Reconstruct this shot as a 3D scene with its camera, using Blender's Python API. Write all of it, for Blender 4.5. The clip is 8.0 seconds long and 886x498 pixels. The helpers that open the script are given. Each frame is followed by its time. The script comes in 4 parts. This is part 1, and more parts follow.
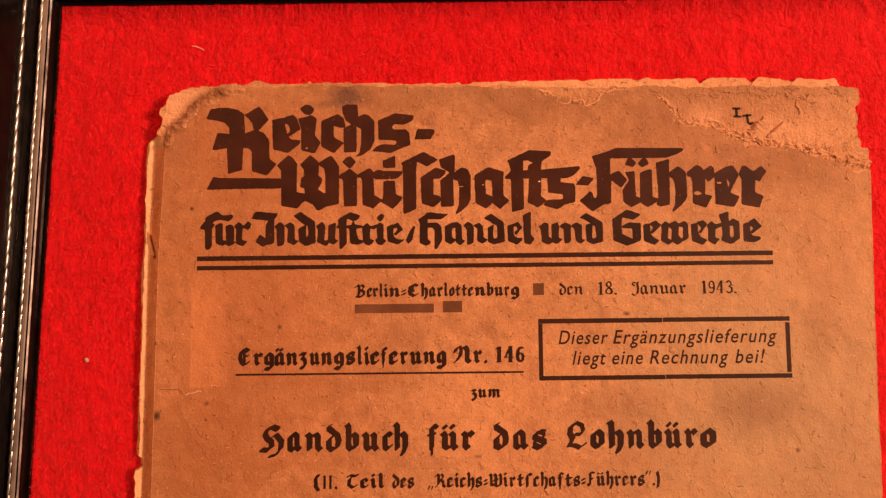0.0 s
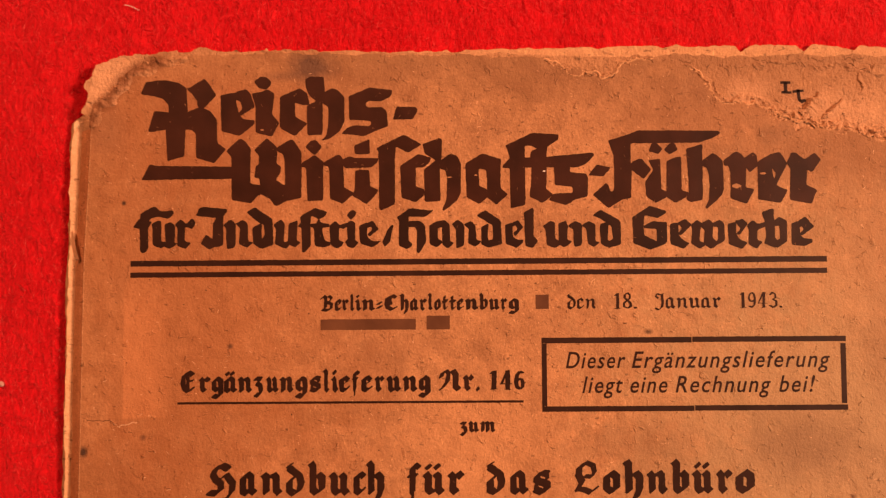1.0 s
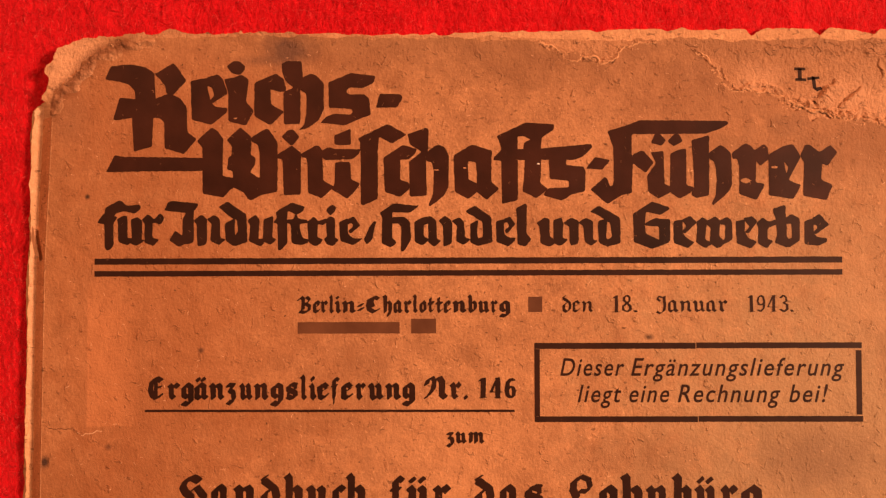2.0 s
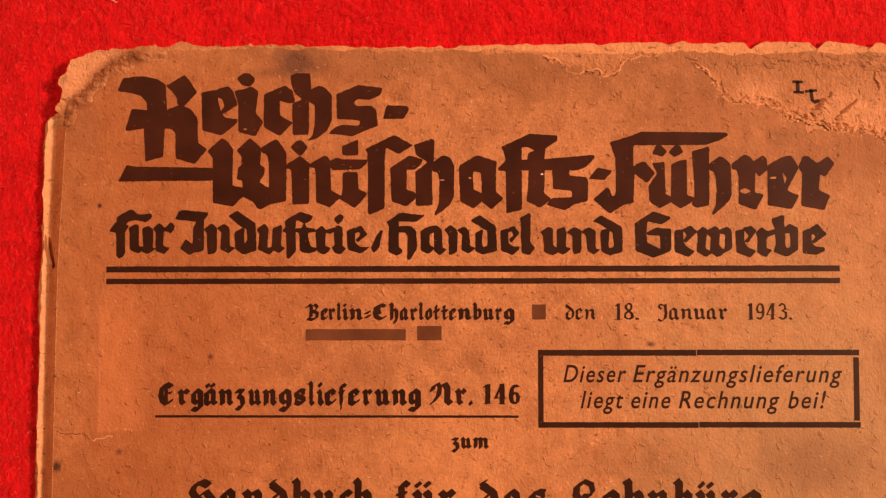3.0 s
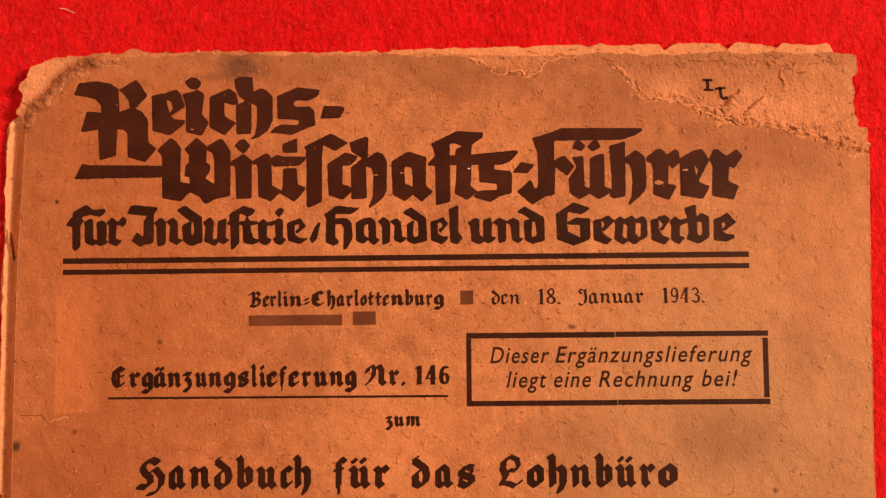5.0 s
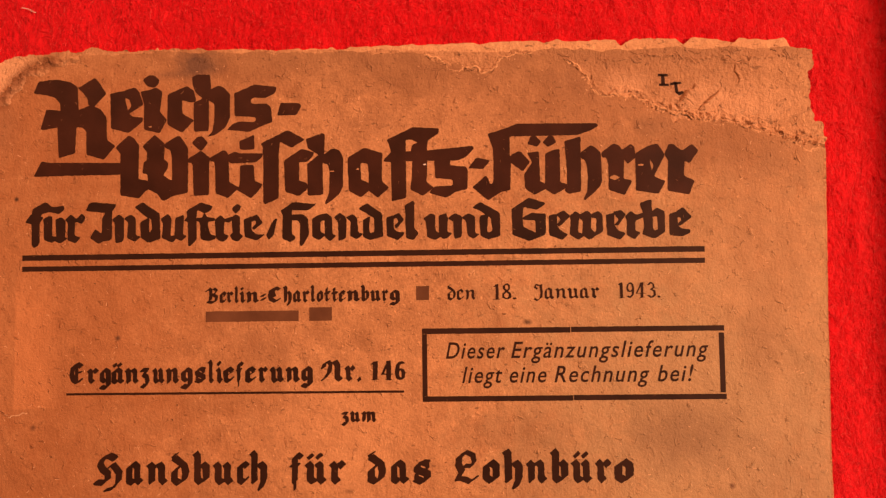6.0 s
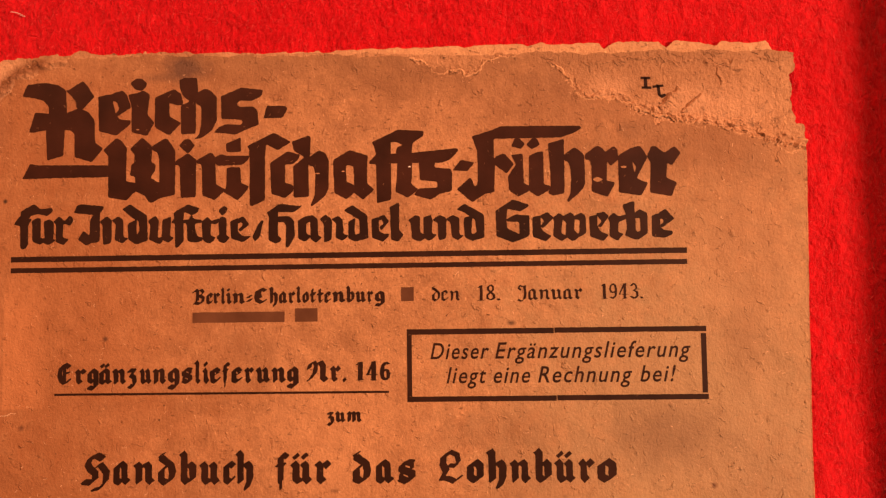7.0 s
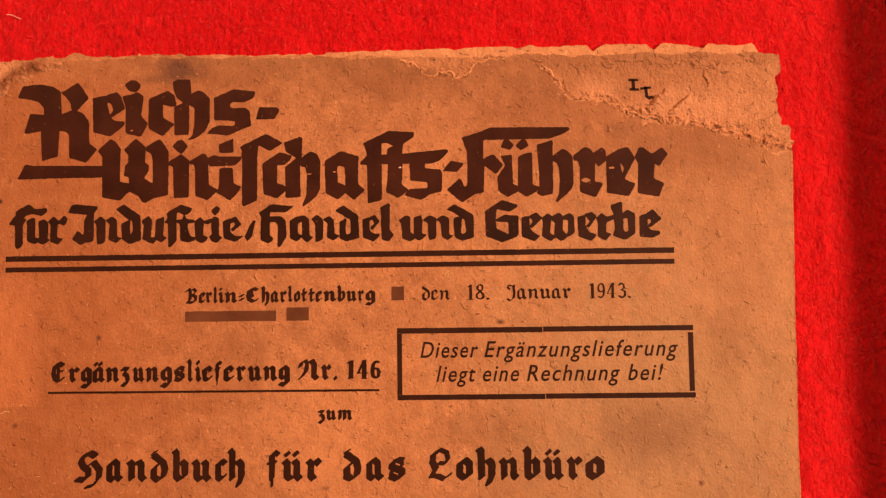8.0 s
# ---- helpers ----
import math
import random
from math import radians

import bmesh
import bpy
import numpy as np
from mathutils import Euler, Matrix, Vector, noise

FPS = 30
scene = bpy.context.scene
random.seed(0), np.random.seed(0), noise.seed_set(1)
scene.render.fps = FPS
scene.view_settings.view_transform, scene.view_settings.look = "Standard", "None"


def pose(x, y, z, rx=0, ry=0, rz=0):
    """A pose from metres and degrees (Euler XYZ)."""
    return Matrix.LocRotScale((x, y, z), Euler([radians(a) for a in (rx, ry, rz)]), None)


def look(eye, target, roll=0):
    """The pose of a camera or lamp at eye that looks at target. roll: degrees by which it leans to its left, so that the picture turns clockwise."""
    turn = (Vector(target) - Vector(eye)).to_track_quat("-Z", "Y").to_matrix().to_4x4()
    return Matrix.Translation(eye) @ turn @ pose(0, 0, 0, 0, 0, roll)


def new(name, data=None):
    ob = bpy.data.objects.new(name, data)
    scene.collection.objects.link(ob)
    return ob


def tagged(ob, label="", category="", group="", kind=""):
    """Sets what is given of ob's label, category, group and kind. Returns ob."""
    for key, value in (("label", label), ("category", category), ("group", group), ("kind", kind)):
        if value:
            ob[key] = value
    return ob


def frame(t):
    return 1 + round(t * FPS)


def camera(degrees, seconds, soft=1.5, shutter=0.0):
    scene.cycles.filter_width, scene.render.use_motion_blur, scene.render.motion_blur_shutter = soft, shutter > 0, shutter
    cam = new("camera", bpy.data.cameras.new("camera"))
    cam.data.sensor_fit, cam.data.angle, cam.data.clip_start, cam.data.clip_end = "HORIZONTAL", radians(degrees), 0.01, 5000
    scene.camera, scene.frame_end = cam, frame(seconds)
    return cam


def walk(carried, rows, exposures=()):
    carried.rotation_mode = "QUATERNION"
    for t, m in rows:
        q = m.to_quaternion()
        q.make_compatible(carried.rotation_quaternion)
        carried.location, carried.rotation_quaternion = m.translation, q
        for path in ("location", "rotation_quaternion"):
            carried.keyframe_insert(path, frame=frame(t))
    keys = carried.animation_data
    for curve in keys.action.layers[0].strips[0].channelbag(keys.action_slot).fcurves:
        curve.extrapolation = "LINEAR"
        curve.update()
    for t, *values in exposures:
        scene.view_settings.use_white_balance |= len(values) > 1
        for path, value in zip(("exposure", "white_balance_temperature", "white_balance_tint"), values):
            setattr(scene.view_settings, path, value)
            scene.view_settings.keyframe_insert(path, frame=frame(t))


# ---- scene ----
# Lengths below are in millimetres on the printed sheet: x to the right, z up from the
# left end of the double rule, y into the wall. MM and HEIGHT carry them into the world.
MM, HEIGHT = 0.001, 1.5

cam = camera(78.06, 8.0, soft=1.3, shutter=0.25)
ROWS = [
    (0, 50.203, -110.977, -4.829, 0.079, 3.282, -0.602),
    (0.5, 50.378, -100.977, -1.179, 0.120, 2.316, -0.510),
    (1, 53.276, -91.911, -0.486, 0.332, 1.654, -0.415),
    (1.2, 54.356, -88.478, 0.040, 0.461, 1.275, -0.291),
    (2.3, 55.774, -85.539, 0.818, 0.534, 0.943, -0.149),
    (2.5, 53.999, -86.848, 1.450, 0.418, 1.231, -0.161),
    (3, 54.790, -87.304, 1.286, 0.489, 1.287, -0.094),
    (3.5, 57.021, -89.397, -0.296, 0.612, 1.325, -0.216),
    (4, 60.336, -91.014, -1.497, 0.756, 1.598, -0.364),
    (4.5, 63.154, -92.607, -1.895, 0.941, 1.825, -0.488),
    (4.7, 64.485, -92.844, -1.827, 0.753, 2.034, -0.549),
    (5.8, 73.058, -93.122, -2.336, 1.080, 2.046, -0.763),
    (6, 74.803, -93.016, -3.202, 1.197, 2.363, -0.749),
    (6.5, 77.159, -93.630, -2.704, 1.276, 2.403, -0.752),
    (7, 77.514, -93.769, -3.200, 1.227, 2.471, -0.784),
    (7.5, 77.650, -93.861, -3.179, 1.262, 2.625, -0.729),
    (8, 79.273, -94.753, -3.688, 1.227, 2.704, -0.745),
]
walk(cam, [(t, pose(x * MM, y * MM, HEIGHT + z * MM, 90 + pitch, 0, yaw) @ pose(0, 0, 0, 0, 0, roll)) for t, x, y, z, yaw, pitch, roll in ROWS],
     [(0.0, 0.09), (1.0, 0.0), (8.0, 0.0)])

# ---- light ----
world = bpy.data.worlds.new("dim_room")
world.use_nodes = True
world.node_tree.nodes["Background"].inputs[0].default_value = (0.9, 0.6, 0.4, 1)
world.node_tree.nodes["Background"].inputs[1].default_value = 0.02
scene.world = world


def disc_lamp(name, eye, target, watts, size, colour):
    data = bpy.data.lights.new(name, "AREA")
    data.shape, data.size, data.energy, data.color = "DISK", size, watts, colour
    ob = new(name, data)
    ob.matrix_world = look(eye, target)
    return ob


disc_lamp("warm_lamp", (0.90, -0.50, HEIGHT + 0.06), (0.06, 0, HEIGHT), 16.4, 0.13, (1.0, 0.535, 0.32))
# unseen second lamp, added to fill the shadow beside the right rail
disc_lamp("fill_lamp", (-0.45, -0.9, 2.4), (0.06, 0, HEIGHT), 17.2, 0.40, (1.0, 0.41, 0.205))


from mathutils import geometry


# ---- materials ----
def material(name, rough=0.8, metal=0.0):
    m = bpy.data.materials.new(name)
    m.use_nodes = True
    shader = m.node_tree.nodes["Principled BSDF"]
    shader.inputs["Roughness"].default_value = rough
    shader.inputs["Metallic"].default_value = metal
    return m, m.node_tree, shader


def node(tree, kind, **values):
    n = tree.nodes.new(kind)
    for key, value in values.items():
        n.inputs[key.replace("_", " ")].default_value = value
    return n


def coords(tree, stretch=(1, 1, 1)):
    tex = tree.nodes.new("ShaderNodeTexCoord")
    mapping = node(tree, "ShaderNodeMapping", Scale=stretch)
    tree.links.new(tex.outputs["Object"], mapping.inputs["Vector"])
    return mapping.outputs["Vector"]


def grain(tree, vector, scale, detail=4.0, rough=0.55, lo=0.35, hi=0.65, distort=0.0):
    n = node(tree, "ShaderNodeTexNoise", Scale=scale, Detail=detail, Roughness=rough, Distortion=distort)
    tree.links.new(vector, n.inputs["Vector"])
    r = node(tree, "ShaderNodeMapRange", From_Min=lo, From_Max=hi)
    tree.links.new(n.outputs["Fac"], r.inputs["Value"])
    return r.outputs["Result"]


def blend(tree, factor, a, b, mode="MIX"):
    n = tree.nodes.new("ShaderNodeMix")
    n.data_type, n.blend_type = "RGBA", mode
    for socket, value in ((n.inputs[0], factor), (n.inputs[6], a), (n.inputs[7], b)):
        if isinstance(value, bpy.types.NodeSocket):
            tree.links.new(value, socket)
        else:
            socket.default_value = value if isinstance(value, float) else (*value, 1)
    return n.outputs[2]


def arith(tree, op, a, b):
    n = tree.nodes.new("ShaderNodeMath")
    n.operation = op
    for socket, value in zip(n.inputs, (a, b)):
        if isinstance(value, bpy.types.NodeSocket):
            tree.links.new(value, socket)
        else:
            socket.default_value = value
    return n.outputs[0]


def relief(tree, shader, heights):
    """heights: (value, strength, metres) one after the other."""
    last = None
    for value, strength, deep in heights:
        n = node(tree, "ShaderNodeBump", Strength=strength, Distance=deep)
        tree.links.new(value, n.inputs["Height"])
        if last:
            tree.links.new(last, n.inputs["Normal"])
        last = n.outputs["Normal"]
    tree.links.new(last, shader.inputs["Normal"])


def spot(tree, vector, place, size, ragged=0.35):
    """1 inside a ragged round patch at place (mm), falling to 0 at its rim."""
    d = node(tree, "ShaderNodeVectorMath")
    d.operation = "SUBTRACT"
    tree.links.new(vector, d.inputs[0])
    d.inputs[1].default_value = (place[0] * MM, 0, place[1] * MM)
    s = tree.nodes.new("ShaderNodeVectorMath")
    s.operation = "MULTIPLY"
    tree.links.new(d.outputs[0], s.inputs[0])
    s.inputs[1].default_value = (1000 / size[0], 0, 1000 / size[1])
    length = tree.nodes.new("ShaderNodeVectorMath")
    length.operation = "LENGTH"
    tree.links.new(s.outputs[0], length.inputs[0])
    wobble = grain(tree, vector, 260, 5, 0.65, 0.2, 0.8)
    far = arith(tree, "ADD", length.outputs["Value"], arith(tree, "MULTIPLY", arith(tree, "SUBTRACT", wobble, 0.5), ragged * 2))
    r = node(tree, "ShaderNodeMapRange", From_Min=1.0, From_Max=0.25)
    tree.links.new(far, r.inputs["Value"])
    return r.outputs["Result"]


def paper(name, base, dark, pale, relief_deep=1.0, patches=(), glued=()):
    m, tree, shader = material(name, 0.78)
    shader.inputs["Specular IOR Level"].default_value = 0.25
    v = coords(tree)
    blot = grain(tree, v, 60, 6, 0.62, 0.38, 0.62, 0.8)
    colour = blend(tree, blot, base, pale)
    mottle = grain(tree, v, 300, 7, 0.72, 0.42, 0.68, 0.4)
    colour = blend(tree, arith(tree, "MULTIPLY", mottle, 0.68), colour, dark)
    fine = grain(tree, coords(tree, (0.85, 1, 1)), 2100, 5, 0.7, 0.38, 0.66)
    colour = blend(tree, arith(tree, "MULTIPLY", fine, 0.5), colour, dark)
    flecks = grain(tree, coords(tree, (0.55, 1, 1)), 1500, 2, 0.5, 0.645, 0.70)
    colour = blend(tree, arith(tree, "MULTIPLY", flecks, 0.75), colour, tuple(c * 0.45 for c in dark))
    bits = grain(tree, coords(tree, (1, 1, 0.5)), 1900, 2, 0.5, 0.66, 0.71)
    colour = blend(tree, arith(tree, "MULTIPLY", bits, 0.55), colour, tuple(min(0.8, c * 1.35) for c in pale))
    # foxing: rare small dark specks
    cells = node(tree, "ShaderNodeTexVoronoi", Scale=230.0, Randomness=1.0)
    tree.links.new(v, cells.inputs["Vector"])
    near = node(tree, "ShaderNodeMapRange", From_Min=0.10, From_Max=0.02)
    tree.links.new(cells.outputs["Distance"], near.inputs["Value"])
    rare = node(tree, "ShaderNodeSeparateColor")
    tree.links.new(cells.outputs["Color"], rare.inputs[0])
    few = node(tree, "ShaderNodeMapRange", From_Min=0.80, From_Max=0.98)
    tree.links.new(rare.outputs[0], few.inputs["Value"])
    colour = blend(tree, arith(tree, "MULTIPLY", arith(tree, "MULTIPLY", near.outputs[0], few.outputs[0]), 0.85), colour, (0.10, 0.045, 0.028))
    for place, size, depth, tone in patches:
        colour = blend(tree, arith(tree, "MULTIPLY", spot(tree, v, place, size), depth), colour, tone)
    if glued:
        axes = node(tree, "ShaderNodeSeparateXYZ")
        tree.links.new(v, axes.inputs[0])
        mask = None
        for axis, far, near in glued:
            r = node(tree, "ShaderNodeMapRange", From_Min=far * MM, From_Max=near * MM)
            tree.links.new(axes.outputs[axis], r.inputs["Value"])
            mask = r.outputs[0] if mask is None else arith(tree, "MULTIPLY", mask, r.outputs[0])
        colour = blend(tree, arith(tree, "MULTIPLY", mask, 0.5), colour, (0.60, 0.262, 0.112))
    tree.links.new(colour, shader.inputs["Base Color"])
    wave = grain(tree, v, 48, 3, 0.5, 0.0, 1.0)
    dents = grain(tree, v, 420, 4, 0.6, 0.0, 1.0)
    wrinkle = grain(tree, v, 130, 2, 0.4, 0.3, 0.8, 1.6)
    bumps = grain(tree, v, 620, 4, 0.6, 0.60, 0.74, 0.6)
    fibre = grain(tree, coords(tree, (1, 1, 0.8)), 2400, 4, 0.6, 0.0, 1.0)
    relief(tree, shader, [(wave, 0.6, 0.0024), (wrinkle, 0.5, 0.00020), (dents, 0.7, 0.00028 * relief_deep), (bumps, 0.8, 0.00024 * relief_deep), (fibre, 0.9, 0.00016 * relief_deep)])
    return m


# stains, broad tones and painted shading of the printed surface: place, half size (mm), strength, colour
STAINS_AND_SHADING = [
    ((116.0, -28.0), (46.0, 52.0), 0.72, (0.415, 0.288, 0.157)),
    ((128.0, -44.0), (16.0, 22.0), 0.35, (0.33, 0.20, 0.11)),
    ((6.0, 24.0), (48.0, 16.0), 0.42, (0.33, 0.122, 0.046)),
    ((95.0, 26.5), (44.0, 11.0), 0.52, (0.26, 0.118, 0.055)),
    # darker, redder tone over the left part
    ((8.0, -12.0), (40.0, 62.0), 0.62, (0.36, 0.136, 0.050)),
    # browner top band, with its shading put into the colour
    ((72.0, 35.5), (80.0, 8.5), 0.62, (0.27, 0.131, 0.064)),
    ((-1.2, 10.3), (0.5, 0.5), 0.95, (0.05, 0.0263, 0.0183)),
    ((2.4, -29.0), (0.7, 0.7), 0.90, (0.12, 0.0525, 0.0305)),
    ((16.9, -13.9), (0.6, 0.6), 0.85, (0.1, 0.045, 0.0274)),
    ((87.0, -11.9), (1.0, 0.6), 0.90, (0.1, 0.0525, 0.0305)),
    ((120.3, -39.3), (0.6, 0.7), 0.85, (0.14, 0.06, 0.0305)),
    ((56.6, -39.9), (1.2, 0.5), 0.85, (0.13, 0.06, 0.0305)),
    ((40.0, -14.0), (14.0, 7.0), 0.25, (0.3, 0.143, 0.0702)),
    ((30.5, 33.5), (5.5, 3.6), 0.75, (0.1, 0.0562, 0.0427)),
    ((26.0, 31.8), (5.0, 1.2), 0.45, (0.14, 0.075, 0.0488)),
    ((112.0, -31.0), (13.0, 8.0), 0.60, (0.22, 0.126, 0.07)),
    ((98.0, 29.5), (8.0, 4.5), 0.35, (0.26, 0.128, 0.0671)),
    ((60.0, 22.0), (9.0, 5.0), 0.30, (0.28, 0.135, 0.0671)),
    ((-4.5, 23.0), (4.5, 6.5), 0.40, (0.3, 0.15, 0.0793)),
    ((24.0, -52.0), (16.0, 6.0), 0.35, (0.26, 0.128, 0.0671)),
    # darker tones at the right middle and the lower left
    ((128.0, 0.0), (15.0, 24.0), 0.40, (0.36, 0.18, 0.085)),
    ((1.0, -40.0), (17.0, 17.0), 0.45, (0.32, 0.124, 0.047)),
    # pale patch, painted glow of the lower middle
    ((58.0, -31.0), (20.0, 15.0), 0.40, (0.60, 0.31, 0.148)),
    ((84.0, -30.0), (15.0, 4.5), 0.32, (0.27, 0.13, 0.062)),
    ((126.0, -16.0), (5.0, 9.0), 0.30, (0.27, 0.135, 0.066)),
    ((68.0, 30.5), (14.0, 4.5), 0.40, (0.27, 0.125, 0.058)),
    ((42.0, 30.0), (10.0, 3.6), 0.28, (0.27, 0.12, 0.055)),
    ((117.0, 18.0), (22.0, 7.5), 0.70, (0.29, 0.138, 0.064)),
    ((110.5, 21.2), (7.0, 2.6), 0.40, (0.24, 0.12, 0.061)),
    ((-7.6, -31.3), (0.9, 1.3), 0.95, (0.06, 0.0338, 0.0244)),
]
# a pale rectangle where a strip of tape once sat: axis, outer and inner limit of each side (mm)
GLUED = [("X", -1.2, -0.9), ("X", 7.5, 3.2), ("Z", -26.0, -25.6), ("Z", -2.0, -9.0)]
# brown tone and painted shade in the crease of the torn upper corner
CREASE_SHADE = [((x, z), (2.1, 1.8), 0.85, (0.20, 0.075, 0.030)) for x, z in
               ((-7.1, 23.6), (-6.4, 25.3), (-5.2, 26.9), (-4.0, 28.2), (-2.7, 29.6), (-1.5, 31.0), (-0.4, 32.3), (0.9, 33.3), (2.6, 34.0), (4.4, 34.5))]
# broad brown tone and painted shading along the bare paper's top, paler at tears
TONE_AND_SHADING = [((104.0, 33.0), (44.0, 14.0), 0.70, (0.36, 0.182, 0.09)), ((122.0, 24.5), (15.0, 5.5), 0.40, (0.70, 0.40, 0.23)), ((104.5, 28.2), (5.0, 3.4), 0.6, (0.66, 0.37, 0.21)), ((-4.5, 32.0), (9.0, 9.0), 0.8, (0.74, 0.42, 0.24))]
TONE_AND_SHADING += [((x, 33.8), (9.0, 2.2), depth, (0.31, 0.152, 0.073)) for x, depth in ((92, 0.45), (101, 0.5), (109, 0.3), (120, 0.25), (133, 0.5))]
SKIN = paper("aged_printed_paper", (0.475, 0.241, 0.112), (0.285, 0.133, 0.061), (0.64, 0.338, 0.164), 1.0, STAINS_AND_SHADING + CREASE_SHADE, GLUED)
CORE = paper("torn_paper_fibre", (0.53, 0.272, 0.134), (0.35, 0.166, 0.077), (0.62, 0.332, 0.169), 1.9, TONE_AND_SHADING + CREASE_SHADE)
# redder brown paper for the folded spine
SPINE = paper("reddish_spine_paper", (0.52, 0.215, 0.09), (0.36, 0.142, 0.06), (0.62, 0.285, 0.125), 1.2)
BACK = paper("pale_paper", (0.64, 0.35, 0.18), (0.46, 0.235, 0.115), (0.70, 0.40, 0.21), 1.4)
# brighter copy of the back sheet's paper: light on the rim as colour
RIM = paper("lit_rim_paper", (0.76, 0.45, 0.25), (0.58, 0.31, 0.16), (0.82, 0.52, 0.31), 1.2)


def ink_material(name, deep, thin, wear):
    m, tree, shader = material(name, 0.65)
    shader.inputs["Specular IOR Level"].default_value = 0.15
    v = coords(tree)
    worn = grain(tree, v, 800, 6, 0.75, 0.64, 0.74)
    patch = grain(tree, v, 120, 4, 0.6, 0.35, 0.7)
    colour = blend(tree, patch, deep, thin)
    colour = blend(tree, arith(tree, "MULTIPLY", worn, wear), colour, (0.3, 0.143, 0.0732))
    tree.links.new(colour, shader.inputs["Base Color"])
    relief(tree, shader, [(grain(tree, v, 48, 3, 0.5, 0.0, 1.0), 0.5, 0.0016), (grain(tree, v, 1500, 4, 0.6, 0.0, 1.0), 0.35, 0.00006)])
    return m


HEADING_INK = ink_material("brown_black_ink", (0.030, 0.0088, 0.0046), (0.056, 0.0165, 0.0088), 0.6)
INK = ink_material("faded_black_ink", (0.021, 0.0080, 0.0050), (0.040, 0.0150, 0.0090), 0.7)
THIN_INK = ink_material("thin_grey_ink", (0.10, 0.042, 0.022), (0.17, 0.074, 0.038), 0.8)


def felt_material():
    m, tree, shader = material("red_felt", 0.95)
    shader.inputs["Specular IOR Level"].default_value = 0.08
    nap = coords(tree, (1, 1, 0.5))
    streak = grain(tree, nap, 760, 6, 0.7, 0.36, 0.66, 1.0)
    clump = grain(tree, coords(tree, (1, 1, 0.75)), 330, 4, 0.6, 0.36, 0.64, 0.6)
    broad = grain(tree, coords(tree, (1, 1, 0.3)), 110, 4, 0.55, 0.35, 0.68)
    colour = blend(tree, streak, (0.47, 0.0034, 0.0080), (0.78, 0.011, 0.020))
    colour = blend(tree, arith(tree, "MULTIPLY", clump, 0.45), colour, (0.80, 0.011, 0.020))
    colour = blend(tree, arith(tree, "MULTIPLY", broad, 0.35), colour, (0.48, 0.003, 0.007))
    tree.links.new(colour, shader.inputs["Base Color"])
    shader.inputs["Sheen Weight"].default_value = 0.18
    shader.inputs["Sheen Roughness"].default_value = 0.45
    shader.inputs["Sheen Tint"].default_value = (1.0, 0.42, 0.42, 1)
    relief(tree, shader, [(broad, 0.8, 0.0009), (clump, 0.6, 0.0006), (streak, 0.7, 0.0004), (grain(tree, nap, 3000, 3, 0.6, 0, 1), 0.7, 0.00016)])
    return m


def fibre_material(name, a, b):
    m, tree, shader = material(name, 0.8)
    shader.inputs["Specular IOR Level"].default_value = 0.2
    geo = tree.nodes.new("ShaderNodeNewGeometry")
    tree.links.new(blend(tree, geo.outputs["Random Per Island"], a, b), shader.inputs["Base Color"])
    return m


FELT = felt_material()
FIBRE = fibre_material("red_fibre", (0.48, 0.0045, 0.010), (0.80, 0.026, 0.038))
LINT = fibre_material("white_lint", (0.80, 0.72, 0.66), (0.86, 0.80, 0.74))


def lacquer(name, a, b, rough, metal=0.0, scale=700):
    m, tree, shader = material(name, rough, metal)
    v = coords(tree, (1, 1, 0.35))
    g = grain(tree, v, scale, 5, 0.6, 0.35, 0.7)
    tree.links.new(blend(tree, g, a, b), shader.inputs["Base Color"])
    r = node(tree, "ShaderNodeMapRange", To_Min=rough * 0.8, To_Max=min(1.0, rough * 1.35))
    tree.links.new(g, r.inputs["Value"])
    tree.links.new(r.outputs[0], shader.inputs["Roughness"])
    relief(tree, shader, [(grain(tree, v, scale * 2, 4, 0.6, 0, 1), 0.3, 0.00008)])
    return m


BLACK = lacquer("black_lacquer", (0.003, 0.0025, 0.0025), (0.007, 0.005, 0.0045), 0.2)
BLACK.node_tree.nodes["Principled BSDF"].inputs["Specular IOR Level"].default_value = 0.2
SILVER = lacquer("worn_silver_leaf", (0.30, 0.30, 0.30), (0.62, 0.63, 0.62), 0.34, 0.9)
GREY = lacquer("grey_bronze_band", (0.16, 0.13, 0.12), (0.26, 0.23, 0.21), 0.45, 0.4)
BOARD = lacquer("brown_backing_board", (0.20, 0.13, 0.08), (0.26, 0.18, 0.11), 0.85)
PLASTER = lacquer("brown_wall_paint", (0.16, 0.12, 0.09), (0.20, 0.15, 0.11), 0.9, 0.0, 40)
WOOD = lacquer("brown_floor_wood", (0.18, 0.10, 0.06), (0.28, 0.17, 0.10), 0.5, 0.0, 60)


# ---- builders ----
def link_mesh(name, bm, mat, smooth=False):
    me = bpy.data.meshes.new(name)
    bm.normal_update()
    bm.to_mesh(me)
    bm.free()
    for m in (mat if isinstance(mat, (list, tuple)) else [mat]):
        me.materials.append(m)
    if smooth:
        me.polygons.foreach_set("use_smooth", [True] * len(me.polygons))
    return new(name, me)


def part(name, bm, mat, parent, label="", smooth=False):
    ob = link_mesh(name, bm, mat, smooth)
    ob.parent = parent
    return tagged(ob, label)


def thing(name, label, category, group=""):
    ob = new(name)
    ob.empty_display_size = 0.02
    ob.location = (0, 0, HEIGHT)
    return tagged(ob, label, category, group)


